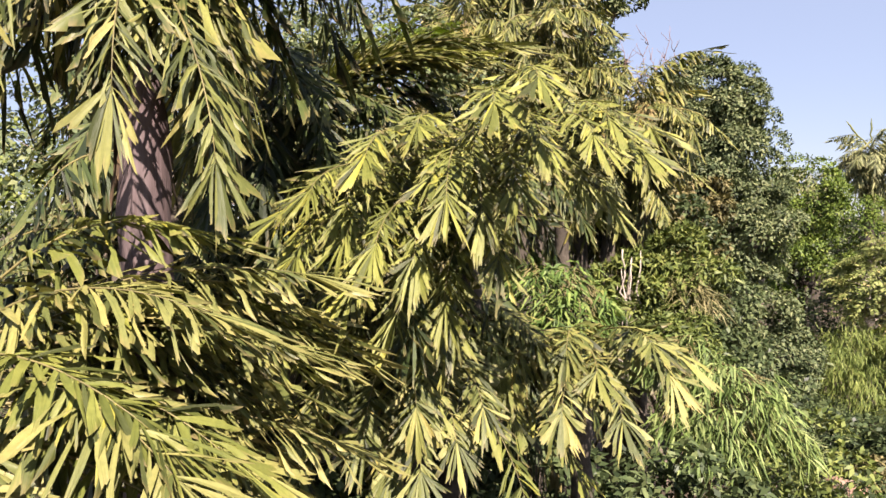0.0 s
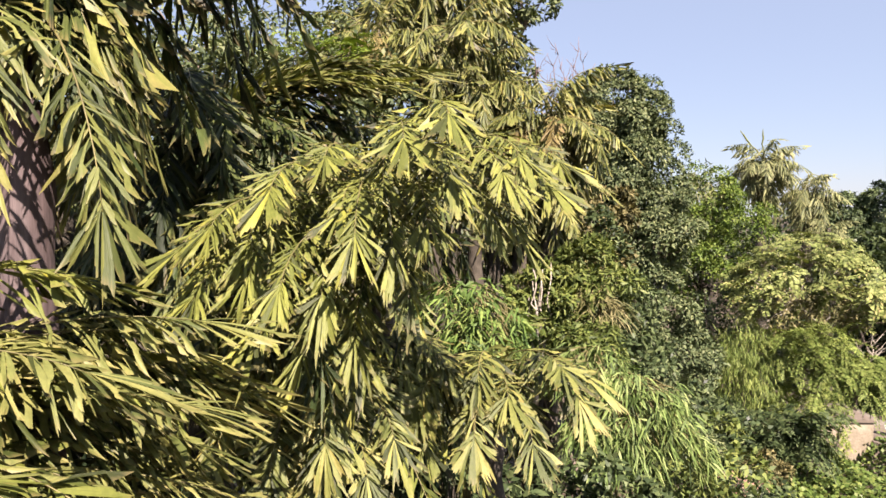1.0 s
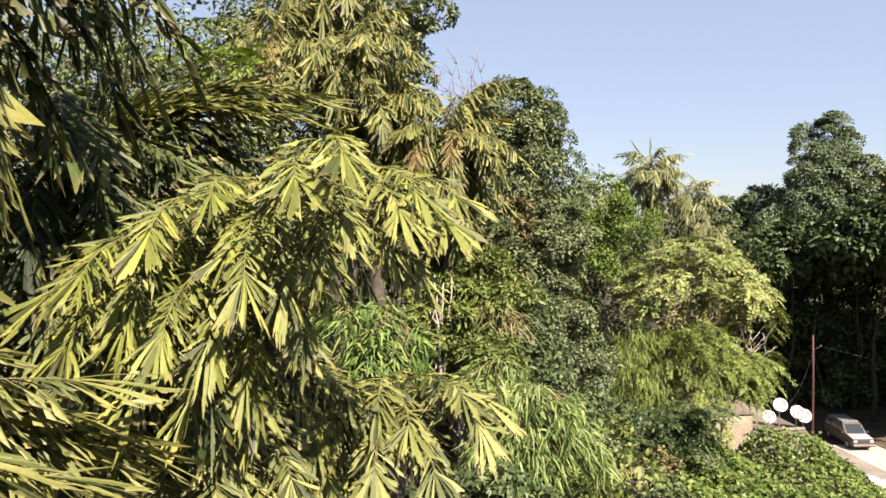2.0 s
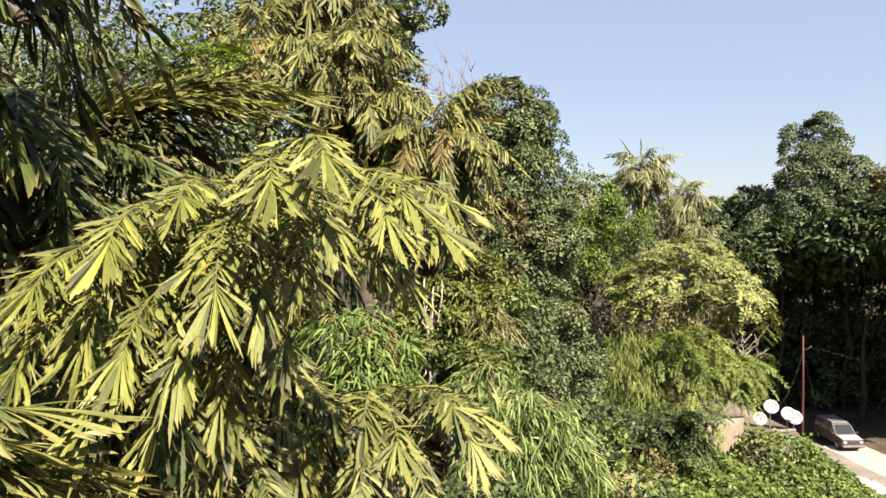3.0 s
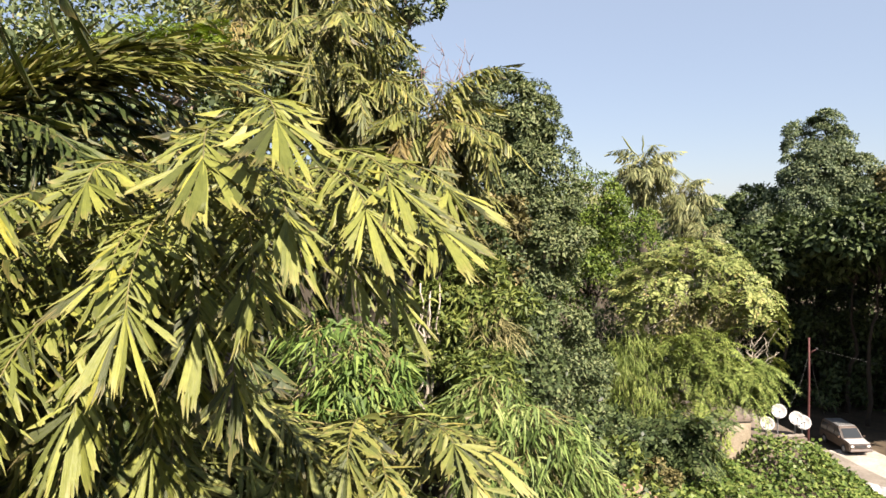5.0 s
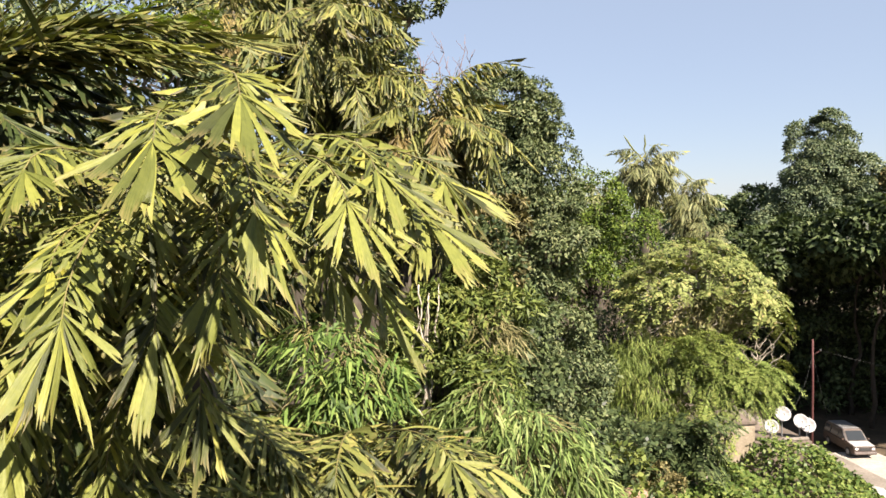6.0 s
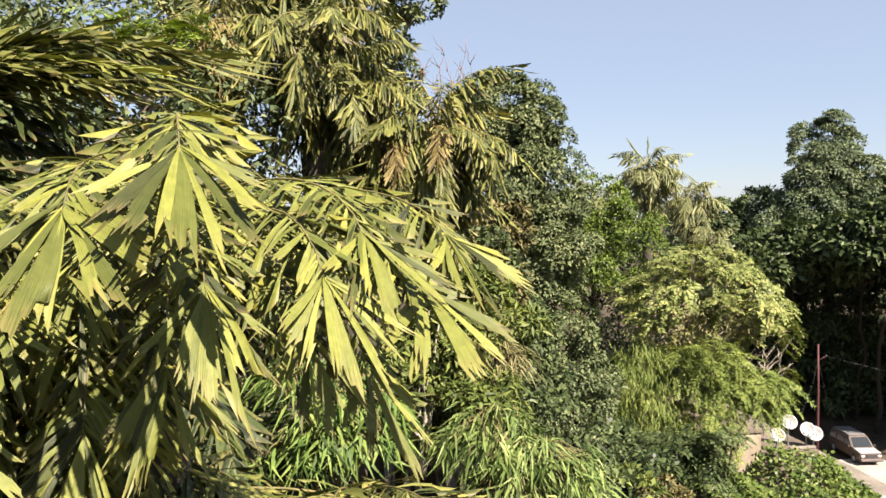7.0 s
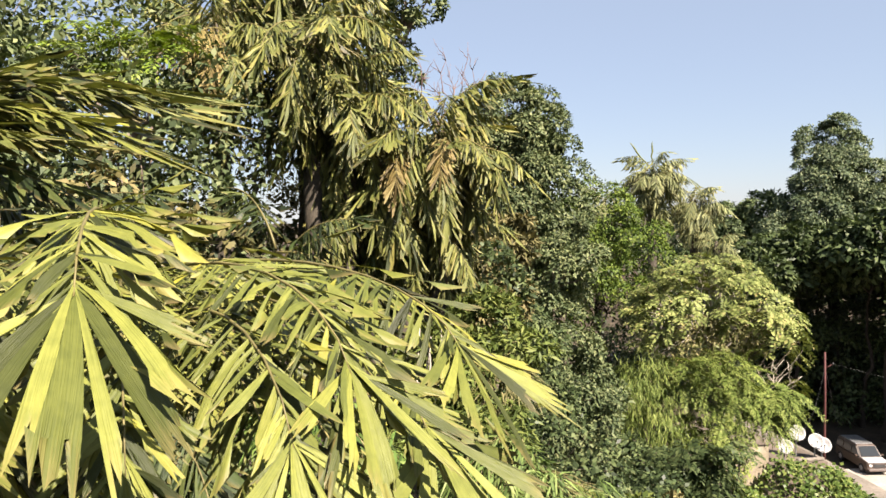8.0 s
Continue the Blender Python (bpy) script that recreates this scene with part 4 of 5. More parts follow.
broad_tree("shrub", 23, on_bank(9.8, 21.3), [(9.4, 21.0, 7.7, 1.0, 0.6, 0.5), (10.5, 21.0, 7.6, 0.9, 0.6, 0.5), (8.5, 21.0, 7.4, 0.8, 0.6, 0.5)], 0.13, "twiggy shrub with thin olive-brown leaves", "shrub", LEAF_STRAW, clumps=80, per=12, spread=0.12, width=0.3, trunk=0.07, bark=PALE_BARK, lumps=0)

broad_tree("shrub", 15, on_bank(7.5, 21.2), [(7.5, 20.5, 6.5, 0.7, 0.6, 0.7), (7.1, 20.4, 6.0, 0.6, 0.6, 0.9), (7.7, 20.3, 5.4, 0.7, 0.6, 0.8)], 0.2, "weeping yellow-green shrub with fine hanging leaves", "shrub", LEAF_FEATHER, clumps=90, per=20, spread=0.16, width=0.1, trunk=0.07, hang=1.4, lumps=0)
FEATHER_ENDS = []
for k in range(90):
    x = g.uniform(8.3, 11.2)
    top = 7.3 - 0.25 * abs(x - 9.2) - (0.7 if x > 10.3 else 0)
    FEATHER_ENDS.append((x, 20.4 + g.uniform(-0.7, 0.4), g.uniform(4.7 + 0.55 * max(0, x - 9.6), top)))
spray_tree("shrub", 16, on_bank(9.4, 21.0), (9.5, 21.0, 4.2), FEATHER_ENDS, 0.6, 24, "feathery light-green shrub on the bank", "shrub", LEAF_FEATHER, leaves=7, droop=0.5, trunk=0.05, limbs=10, slim=0.2, blade=0.11)
spray_tree("shrub", 24, on_bank(10.0, 21.4), (10.9, 21.0, 6.1), [(11.75, 20.9, 7.0), (11.6, 20.8, 6.75), (11.9, 20.9, 6.85), (11.55, 20.8, 6.2), (11.75, 20.8, 6.0)], 0.34, 8, "thin branch ends with bright yellow-green leaf tufts", "shrub", LEAF_PALE, leaves=7, trunk=0.03, limbs=3)
# shade below the feathery shrub goes into this shrub's leaf colour
LOW_ENDS = [(8.3 + g.uniform(-1.5, 1.2), 19.7 + g.uniform(-0.6, 0.4), g.uniform(3.4, 5.0)) for k in range(46)]
spray_tree("shrub", 17, on_bank(8.6, 20.0), (8.4, 19.9, 3.6), LOW_ENDS, 0.5, 10, "low shrub with pinnate leaves coloured as shaded on the bank", "shrub", LEAF_SHADED, leaves=6, droop=0.5, trunk=0.05, limbs=8)
broad_tree("shrub", 22, on_bank(11.4, 23.6), [(11.1, 23.5, 2.8, 0.45, 0.3, 0.4), (11.0, 23.4, 2.0, 0.6, 0.3, 0.4)], 0.13, "sprawling yellow-green shrub against the shed wall", "shrub", LEAF_YELLOW, clumps=26, per=14, spread=0.12, trunk=0.04, lumps=0)
# light bluish cast stands in for haze on this far tree
LEAF_BLUISH = leaf_material("leaf_hazed_bluish_green", [(0.0, (0.075, 0.115, 0.072)), (0.6, (0.16, 0.215, 0.125)), (1.0, (0.27, 0.32, 0.185))], (0.9, 1.0, 0.5), 0.2, 0.5, 0.4)
broad_tree("tree", 18, on_bank(25.5, 43.0), [(25.6, 42.5, 14.5, 1.8, 1.8, 1.8), (24.9, 42.1, 12.7, 2.0, 1.9, 1.4), (26.8, 42.0, 12.6, 1.9, 1.9, 1.5), (24.0, 41.6, 11.0, 1.9, 1.8, 1.3), (27.6, 41.5, 11.0, 2.1, 2.0, 1.5), (25.8, 41.2, 10.6, 2.1, 1.9, 1.4), (22.8, 41.5, 9.4, 1.8, 1.9, 1.3), (25.3, 40.6, 8.8, 2.4, 2.0, 1.4), (28.4, 41.0, 8.8, 2.4, 2.0, 1.6)], 0.18,
           "large bluish-green tree past the road", "tree", LEAF_BLUISH, clumps=500, per=24, lumps=46, lump_size=0.27, spread=0.36, trunk=0.4, bark=SHADED_BARK)
broad_tree("tree", 19, on_bank(20.5, 46.0), [(20.5, 46, 9.8, 2.2, 2.0, 1.4), (22.6, 46, 10.6, 2.0, 2.0, 1.4), (19.4, 45, 8.0, 2.4, 2.0, 1.8), (22, 45, 7.4, 2.4, 2.0, 2.0), (18.3, 44.0, 6.0, 2.4, 2.0, 1.8)], 0.27, "dark shaded tree past the road", "tree", LEAF_DEEP, clumps=220, per=20, spread=0.36, trunk=0.3, bark=SHADED_BARK)
broad_tree("tree", 20, on_bank(30.0, 40.0), [(29.6, 40, 11.6, 2.0, 2.0, 1.5), (31.5, 39.5, 10.4, 2.2, 2.0, 1.8), (30.0, 39, 8.4, 2.2, 2.0, 1.6), (32.5, 38, 8.0, 2.5, 2.0, 2.0)], 0.25, "olive-brown tree beside the large dark tree", "tree", LEAF_OLIVE, clumps=200, per=20, spread=0.34, trunk=0.35)
# canopy over the road's far side, and unseen trees added at right to cast shade
for k, (x, y, z, r) in enumerate([(21.2, 37.4, 8.7, 2.3), (24.4, 36.6, 9.0, 2.4), (27.6, 35.6, 9.2, 2.5), (30.6, 34.0, 9.4, 2.6), (22.6, 40.6, 8.2, 2.8), (27.0, 39.4, 8.4, 2.8), (31.6, 37.6, 8.8, 2.8), (18.6, 41.2, 7.6, 2.4), (24.0, 34.2, 9.6, 2.2), (27.2, 32.8, 9.8, 2.4), (29.5, 31.0, 9.8, 2.4), (26.8, 28.6, 8.0, 2.7), (30.0, 27.4, 8.6, 2.9), (32.6, 29.6, 9.2, 2.9), (28.6, 30.4, 6.6, 2.6), (17.9, 36.6, 7.6, 2.0)]):
    broad_tree("tree", 30 + k, on_bank(x, y + 1), [(x, y, z, r, r * 0.9, r * 0.5), (x - 1.2, y + 0.8, z - 0.6, r * 0.8, r * 0.8, r * 0.45), (x + 1.4, y + 0.4, z - 0.4, r * 0.8, r * 0.8, r * 0.5)], 0.42, "leafy tree by the road, leaves coloured as shaded", "tree", LEAF_SHADED, clumps=230, per=16, spread=0.34, trunk=0.12, group="trees past the road", bark=SHADED_BARK)
# filler shrubs over the bright soil; their leaf colour carries the deep shade
for k, (x, y) in enumerate([(16.5, 44.0), (20.0, 44.5), (23.5, 44.0), (27.0, 43.0), (30.5, 41.5), (34.0, 39.5), (18.2, 40.0), (21.0, 39.6), (23.8, 38.6), (26.6, 37.6), (29.4, 36.2), (32.0, 34.4)]):
    z = float(bank(x, y)) + 1.4
    broad_tree("shrub", 50 + k, on_bank(x, y), [(x, y, z, 2.2, 1.2, 1.7), (x + 0.8, y + 0.4, z + 2.2, 2.0, 1.2, 1.6), (x - 0.4, y + 0.6, z + 3.6, 2.0, 1.2, 1.3)], 0.26, "dark undergrowth in deep shade under the trees", "shrub", LEAF_SHADED, clumps=120, per=15, spread=0.3, trunk=0.05, group="shaded undergrowth", bark=SHADED_BARK)
# dark backdrop row added to block sunlit ground behind the canopy
for k, (x, y) in enumerate([(19.0, 49.5), (23.5, 49.0), (28.0, 48.0), (32.5, 46.5), (36.5, 44.0), (39.5, 40.5), (41.5, 36.5)]):
    broad_tree("tree", 130 + k, on_bank(x, y), [(x, y, 2.6, 3.0, 1.6, 2.2), (x + 0.6, y, 5.4, 3.0, 1.6, 2.2), (x - 0.5, y, 8.0, 2.8, 1.6, 2.0)], 0.42, "tall backdrop tree in the wood, leaves coloured as shaded", "tree", LEAF_SHADED, clumps=90, per=16, spread=0.4, trunk=0.15, group="shaded wood", bark=SHADED_BARK)
broad_tree("tree", 21, on_bank(0.0, 27.0), [(0.6, 26.2, 17.0, 1.0, 1.0, 0.9), (1.6, 26.2, 18.0, 0.8, 0.8, 0.5), (0.8, 26.2, 15.6, 0.75, 0.8, 0.8), (-0.8, 26.2, 17.6, 1.5, 1.2, 1.4), (-3.4, 26, 18.0, 1.6, 1.2, 1.4), (0.4, 26.2, 14.3, 0.8, 0.8, 0.7)], 0.22, "tall dark tree behind the palms", "tree", LEAF_DARK, clumps=90, per=18, spread=0.22, trunk=0.35)

LEAF_FERN = leaf_material("leaf_fresh_green", [(0.0, (0.11, 0.18, 0.025)), (0.6, (0.22, 0.33, 0.05)), (1.0, (0.34, 0.42, 0.08))], (1.0, 1.0, 0.4), 0.3, 0.5, 0.8)
# ---- leafy background on the far side of the palms ----
# some take the dark leaf to paint in dimness behind the palms
for k, (x, y, z, r, mat) in enumerate([(-3.4, 9.0, 10.2, 1.6, LEAF_DARK), (-5.2, 8.0, 11.0, 1.7, LEAF_MID), (-2.0, 10.5, 11.6, 1.5, LEAF_DARK), (-4.4, 10.5, 13.0, 1.6, LEAF_DARK), (-7.0, 9.5, 12.5, 1.9, LEAF_DARK), (-1.2, 8.6, 10.3, 1.1, LEAF_OLIVE),
                                       (0.4, 12.8, 9.6, 1.4, LEAF_DARK), (-1.6, 12.5, 9.5, 1.5, LEAF_DARK), (-6.5, 6.0, 9.0, 1.7, LEAF_DARK), (-3.0, 6.6, 8.4, 1.5, LEAF_DARK), (-9.0, 8.0, 10.0, 2.0, LEAF_DARK), (-4.0, 6.0, 10.8, 1.1, LEAF_DARK), (-1.3, 5.2, 10.0, 0.7, LEAF_DARK), (-2.6, 11.4, 13.0, 1.5, LEAF_DARK), (-5.0, 12.5, 13.8, 1.9, LEAF_DARK), (-1.2, 13.4, 12.6, 1.4, LEAF_OLIVE), (-1.7, 9.2, 11.3, 1.0, LEAF_DARK), (-2.9, 9.8, 11.7, 1.1, LEAF_DARK)]):
    broad_tree("tree", 60 + k, on_bank(x, y + 0.6), [(x, y, z, r, r * 0.8, r), (x - 0.5, y - 0.1, z - 1.6, r * 0.9, r * 0.8, r * 0.9), (x + 0.6, y, z - 3.0, r * 0.9, r * 0.8, r)], 0.115 if y > 7.5 else 0.1, "leafy green tree standing among the palms", "tree", mat, clumps=160 if y > 7.5 else 190, per=15, spread=0.17, trunk=0.12, group="trees among the palms")
g = random.Random(80)
FRESH_ENDS = [(-1.45 + g.uniform(-0.45, 0.45), 9.1 + g.uniform(-0.3, 0.3), 12.5 + g.uniform(-0.3, 0.25)) for k in range(20)]
spray_tree("tree", 80, on_bank(-1.3, 9.4), (-1.35, 9.2, 11.6), FRESH_ENDS, 0.24, 8, "bright fresh-green feathery treetop", "tree", LEAF_FERN, leaves=7, droop=0.45, trunk=0.06, limbs=6, slim=0.34, blade=0.2)

# ---- lance-leaved green plants, reeds and canes ----
g = random.Random(90)


def heap(n, centre, radii):
    """Places over an uneven rounded heap."""
    out = []
    for _ in range(n):
        a, e = g.uniform(0, 6.28), math.asin(g.uniform(-0.5, 1.0))
        r = g.uniform(0.75, 1.08)
        out.append((centre[0] + radii[0] * r * math.cos(a) * math.cos(e), centre[1] + radii[1] * r * math.sin(a) * math.cos(e), centre[2] + radii[2] * r * math.sin(e)))
    return out


lance_clump("bamboo", 90, on_bank(0.65, 7.1), heap(56, (0.62, 6.9, 9.4), (0.38, 0.35, 0.2)) + heap(50, (0.85, 6.8, 9.1), (0.38, 0.35, 0.25)) + heap(36, (0.5, 6.8, 8.95), (0.32, 0.3, 0.25)), 0.2, 0.026, "bright green bamboo with drooping lance leaves", LEAF_LANCE, hang=0.45)
lance_clump("bamboo", 91, on_bank(2.5, 9.8), heap(75, (2.15, 9.5, 8.1), (0.5, 0.4, 0.35)) + heap(105, (2.65, 9.4, 7.6), (0.75, 0.45, 0.5)) + heap(70, (3.05, 9.4, 7.1), (0.6, 0.45, 0.4)) + heap(45, (2.1, 9.2, 7.1), (0.5, 0.4, 0.4)), 0.3, 0.031, "light green bamboo clump with long hanging leaves", LEAF_GRASS, hang=1.0)
lance_clump("reeds", 93, on_bank(2.2, 10.6), heap(36, (2.15, 10.3, 9.1), (0.32, 0.25, 0.25)) + heap(16, (2.5, 10.3, 8.8), (0.25, 0.2, 0.2)), 0.3, 0.018, "dry straw-coloured reeds bending among green shrubs", LEAF_STRAW, culms=5, hang=0.4)
broad_tree("shrub", 92, on_bank(1.7, 10.4), [(1.5, 10.2, 9.0, 0.6, 0.5, 0.5), (2.2, 10.6, 9.3, 0.7, 0.5, 0.5), (1.9, 10.2, 8.3, 0.7, 0.5, 0.5), (1.2, 10.4, 8.2, 0.6, 0.5, 0.6)], 0.13, "mid-green shrub under the palms", "shrub", LEAF_MID, clumps=200, per=18, spread=0.12, width=0.3, trunk=0.05)
# most of these get the shaded leaf colour, so gaps look dark in sunlight
for k, (x, y, z, r, mat) in enumerate([(0.5, 7.4, 7.0, 1.0, LEAF_SHADED), (1.8, 8.0, 6.6, 1.0, LEAF_SHADED), (3.6, 10.8, 6.4, 1.0, LEAF_MID), (5.4, 14.0, 5.2, 1.2, LEAF_SHADED), (3.4, 13.5, 6.8, 1.2, LEAF_SHADED), (-0.8, 6.6, 8.2, 1.0, LEAF_SHADED), (7.4, 18.6, 3.6, 0.5, LEAF_OLIVE), (2.4, 6.6, 6.0, 1.0, LEAF_SHADED), (-1.2, 3.6, 8.0, 0.8, LEAF_SHADED), (0.6, 5.0, 6.8, 0.9, LEAF_SHADED), (0.2, 4.9, 7.2, 0.8, LEAF_SHADED), (-0.7, 4.6, 7.4, 0.8, LEAF_SHADED), (1.1, 5.2, 7.2, 0.7, LEAF_SHADED), (2.0, 13.0, 9.4, 1.1, LEAF_SHADED), (3.2, 16.6, 8.2, 1.1, LEAF_SHADED), (7.2, 23.6, 6.6, 1.6, LEAF_SHADED), (9.6, 25.0, 6.6, 1.8, LEAF_SHADED), (12.0, 26.8, 6.2, 1.6, LEAF_SHADED), (5.6, 21.0, 5.0, 1.5, LEAF_SHADED)]):
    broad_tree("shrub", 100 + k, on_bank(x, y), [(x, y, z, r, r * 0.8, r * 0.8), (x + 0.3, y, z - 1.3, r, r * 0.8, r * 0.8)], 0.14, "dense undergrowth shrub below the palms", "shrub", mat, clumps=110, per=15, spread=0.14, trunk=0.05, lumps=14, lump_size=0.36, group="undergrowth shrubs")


# ---- creeper on the bank ----
def creeper():
    rs = np.random.RandomState(7)
    n = 23000
    a, s = rs.uniform(-6.0, 12, n), rs.uniform(1.45, 13.0, n)
    p = EDGE + np.outer(a, ALONG) + np.outer(s, INLAND)
    grow = np.clip((s - 1.4) / 3.5, 0.05, 1)
    gx, gy = p[:, 0], p[:, 1]
    heap = 1.3 * np.clip((gx - 11.9) / 1.0, 0, 1) * np.clip((16.7 - gx) / 1.9, 0, 1) * np.clip((gy - 19.5) / 4.5, 0, 1) * np.clip((27.0 - gy) / 2.2, 0, 1)
    keep = ~((gx > 10.7) & (gx < 15.0) & (gy > 24.3) & (gy < 27.2))
    z = bank(p[:, 0], p[:, 1]) + heap + grow * (0.08 + 0.24 * np.abs(np.sin(p[:, 0] * 2.1) * np.sin(p[:, 1] * 1.7)) + rs.uniform(-0.08, 0.08, n))
    spots = np.stack([p[:, 0], p[:, 1], z], axis=1)[keep]
    return quads_mesh("creeper", leaf_cloud(rs, spots, np.tile(np.array([0.2, -0.3, 0.6]), (len(spots), 1)), 2, 0.06, 0.14, 0.125, hang=0.5, face_up=1.0))


LEAF_CREEPER = leaf_material("leaf_creeper", [(0.0, (0.07, 0.12, 0.03)), (0.6, (0.13, 0.20, 0.05)), (1.0, (0.24, 0.29, 0.09))], (1.0, 1.0, 0.45), 0.25, 0.4, 0.7)
tagged(part("creeper", creeper(), LEAF_CREEPER), "carpet of green heart-leaved creeper covering the bank", "creeper", kind="stuff")

# ---- red-brown pole and wires ----
RUST = rough_material("red_oxide_paint", [(0.3, (0.05, 0.017, 0.015)), (0.7, (0.10, 0.035, 0.032))], 3, 0.7, 0.2)
CABLE = rough_material("grey_cable", [(0.3, (0.025, 0.025, 0.025)), (0.7, (0.06, 0.06, 0.06))], 5, 0.6, 0)
WHITE = rough_material("white_enamel", [(0.3, (0.27, 0.26, 0.25)), (0.7, (0.38, 0.37, 0.36))], 2, 0.5, 0.05)
STEEL = rough_material("dull_steel", [(0.3, (0.22, 0.22, 0.22)), (0.7, (0.38, 0.38, 0.38))], 6, 0.5, 0.1, metal=0.7)
P0 = on_bank(18.95, 31.75)
pole = thing("utility_pole", P0, "thin reddish-brown metal pole beside the road", "utility pole")
top = 4.76 - P0.z
v, f = tube([(0, 0, -0.3), (0.01, 0, 1.5), (0.02, 0, 3.0), (0, 0, top)], [0.06, 0.055, 0.05, 0.042], 10)
part("shaft", smooth(mesh_from("shaft", v, f)), RUST, pole)
v, f = tube([(0, 0, top - 0.75), (0.12, -0.05, top - 0.62), (0.3, -0.1, top - 0.5)], [0.025, 0.022, 0.02], 6)
part("bracket", smooth(mesh_from("bracket", v, f)), RUST, pole)
v, f = tube([(0.3, -0.1, top - 0.55), (0.3, -0.1, top - 0.48), (0.3, -0.1, top - 0.44)], [0.035, 0.045, 0.02], 8)
part("insulator", smooth(mesh_from("insulator", v, f)), CABLE, pole, "dull grey insulator")


def cable(a, b, sag, radius=0.0045):
    a, b = Vector(a), Vector(b)
    pts = [a.lerp(b, i / 14) - Vector((0, 0, sag * 4 * (i / 14) * (1 - i / 14))) for i in range(15)]
    v, f = tube([p - a for p in pts], [radius] * 15, 5)
    ob = part("cable", smooth(mesh_from("cable", v, f)), CABLE)
    ob.location = a
    return tagged(ob, "thin sagging grey overhead cable", "cable", "overhead cables")


head = P0 + Vector((0, 0, top))
cable(head + Vector((0.3, -0.1, -0.5)), (29.5, 29.0, 2.4), 0.25)
cable(head + Vector((0, 0, -0.7)), (14.15, 25.3, 3.3), 0.7)
cable(head + Vector((0, 0, -0.6)), (20.6, 33.2, 0.6), 0.15)

# ---- flat concrete shed in the creeper, lower roof beside it, with dishes ----
SHED_AT = Vector((10.7, 24.1, 1.3))
along, across = Vector((0.9962, 0.0872, 0)), Vector((-0.0872, 0.9962, 0))
shed = thing("shed", SHED_AT, "low flat-roofed beige concrete shed half buried in creeper", "shed")
BEIGE = rough_material("beige_render", [(0.3, (0.17, 0.14, 0.095)), (0.7, (0.36, 0.30, 0.22))], 1.3, 0.9, 0.4)
BROWN = rough_material("dusty_brown_concrete", [(0.3, (0.085, 0.068, 0.052)), (0.7, (0.17, 0.135, 0.105))], 1.1, 0.9, 0.4)


def slab(p, q, depth, z0, z1, lip=0.0):
    """A slab from p to q, depth metres back."""
    b = bmesh.new()
    cs = [p - along * lip - across * lip, q + along * lip - across * lip, q + along * lip + across * (depth + lip), p - along * lip + across * (depth + lip)]
    lo = [b.verts.new((c.x, c.y, z0)) for c in cs]
    hi = [b.verts.new((c.x, c.y, z1)) for c in cs]
    b.faces.new(lo[::-1])
    b.faces.new(hi)
    for i in range(4):
        b.faces.new((lo[i], lo[(i + 1) % 4], hi[(i + 1) % 4], hi[i]))
    bmesh.ops.bevel(b, geom=b.edges[:], offset=0.025, segments=2, affect="EDGES")
    return b


part("wall", slab(Vector(), along * 2.0, 2.6, -1.2, 2.0), BEIGE, shed)
part("roof", slab(Vector(), along * 2.0, 2.6, 2.004, 2.1, 0.06), BROWN, shed, "dusty brown concrete roof slab")
terrace = thing("flat_roof", SHED_AT, "low dusty brown concrete roof deck beside the shed", "roof")
part("deck", slab(along * 2.1 + across * 0.3, along * 4.3 + across * 0.3, 2.2, -1.2, 1.2), BROWN, terrace)
part("parapet", slab(along * 3.3 + across * 0.42, along * 4.28 + across * 0.42, 0.12, 1.204, 1.3), GREY_CONCRETE, terrace, "grey concrete edge strip")


def dish(place, size, aim, high):
    """A white satellite dish: shallow bowl, rim, arm with its receiver, post."""
    ob = thing("satellite_dish", place, "round white satellite dish on the shed roof", "satellite dish", "satellite dishes")
    verts, faces = [], []
    rings, seg = 6, 28
    for r in range(rings + 1):
        for k in range(seg):
            a = 2 * math.pi * k / seg
            rr = size * r / rings
            verts.append((rr * math.cos(a), rr * math.sin(a), 0.28 * size * (r / rings) ** 2))
    for r in range(rings):
        for k in range(seg):
            q, w = r * seg + k, r * seg + (k + 1) % seg
            faces.append((q, w, w + seg, q + seg))
    me = smooth(mesh_from("bowl", verts, faces))
    turn = Vector(aim).to_track_quat("Z", "Y").to_matrix().to_4x4()
    m = Matrix.Translation((0, 0, high)) @ turn
    bowl = part("bowl", me, WHITE, ob, m=m)
    mod = bowl.modifiers.new("thick", "SOLIDIFY")
    mod.thickness = 0.015
    v, f = tube([(0, -size * 0.95, 0.24 * size), (0, -size * 0.6, size * 0.6), (0, -size * 0.1, size * 0.95)], [0.012] * 3, 6)
    part("arm", mesh_from("arm", v, f), STEEL, ob, m=m)
    v, f = tube([(0, -size * 0.1, size * 0.9), (0, -size * 0.05, size * 1.05)], [0.035, 0.03], 10)
    part("receiver", mesh_from("receiver", v, f), STEEL, ob, m=m)
    v, f = tube([(0, 0.06, -0.02), (0, 0.06, high * 0.6), (0, 0.03, high)], [0.025] * 3, 8)
    part("post", mesh_from("post", v, f), STEEL, ob)
    return ob


for x, y, z, size in [(13.48, 24.75, 3.06, 0.24), (14.15, 25.25, 3.34, 0.26), (14.68, 25.05, 3.12, 0.25), (14.9, 25.0, 2.99, 0.26)]:
    dish((x, y, 2.5), size, (-0.25, -0.85, 0.45), z - 2.5)


# ---- parked car ----
# brown body colour holds the shade that falls on the car's side
SHADED_PAINT = rough_material("shaded_car_paint", [(0.3, (0.045, 0.03, 0.022)), (0.7, (0.08, 0.055, 0.042))], 1.5, 0.35, 0.02, spec=0.5)
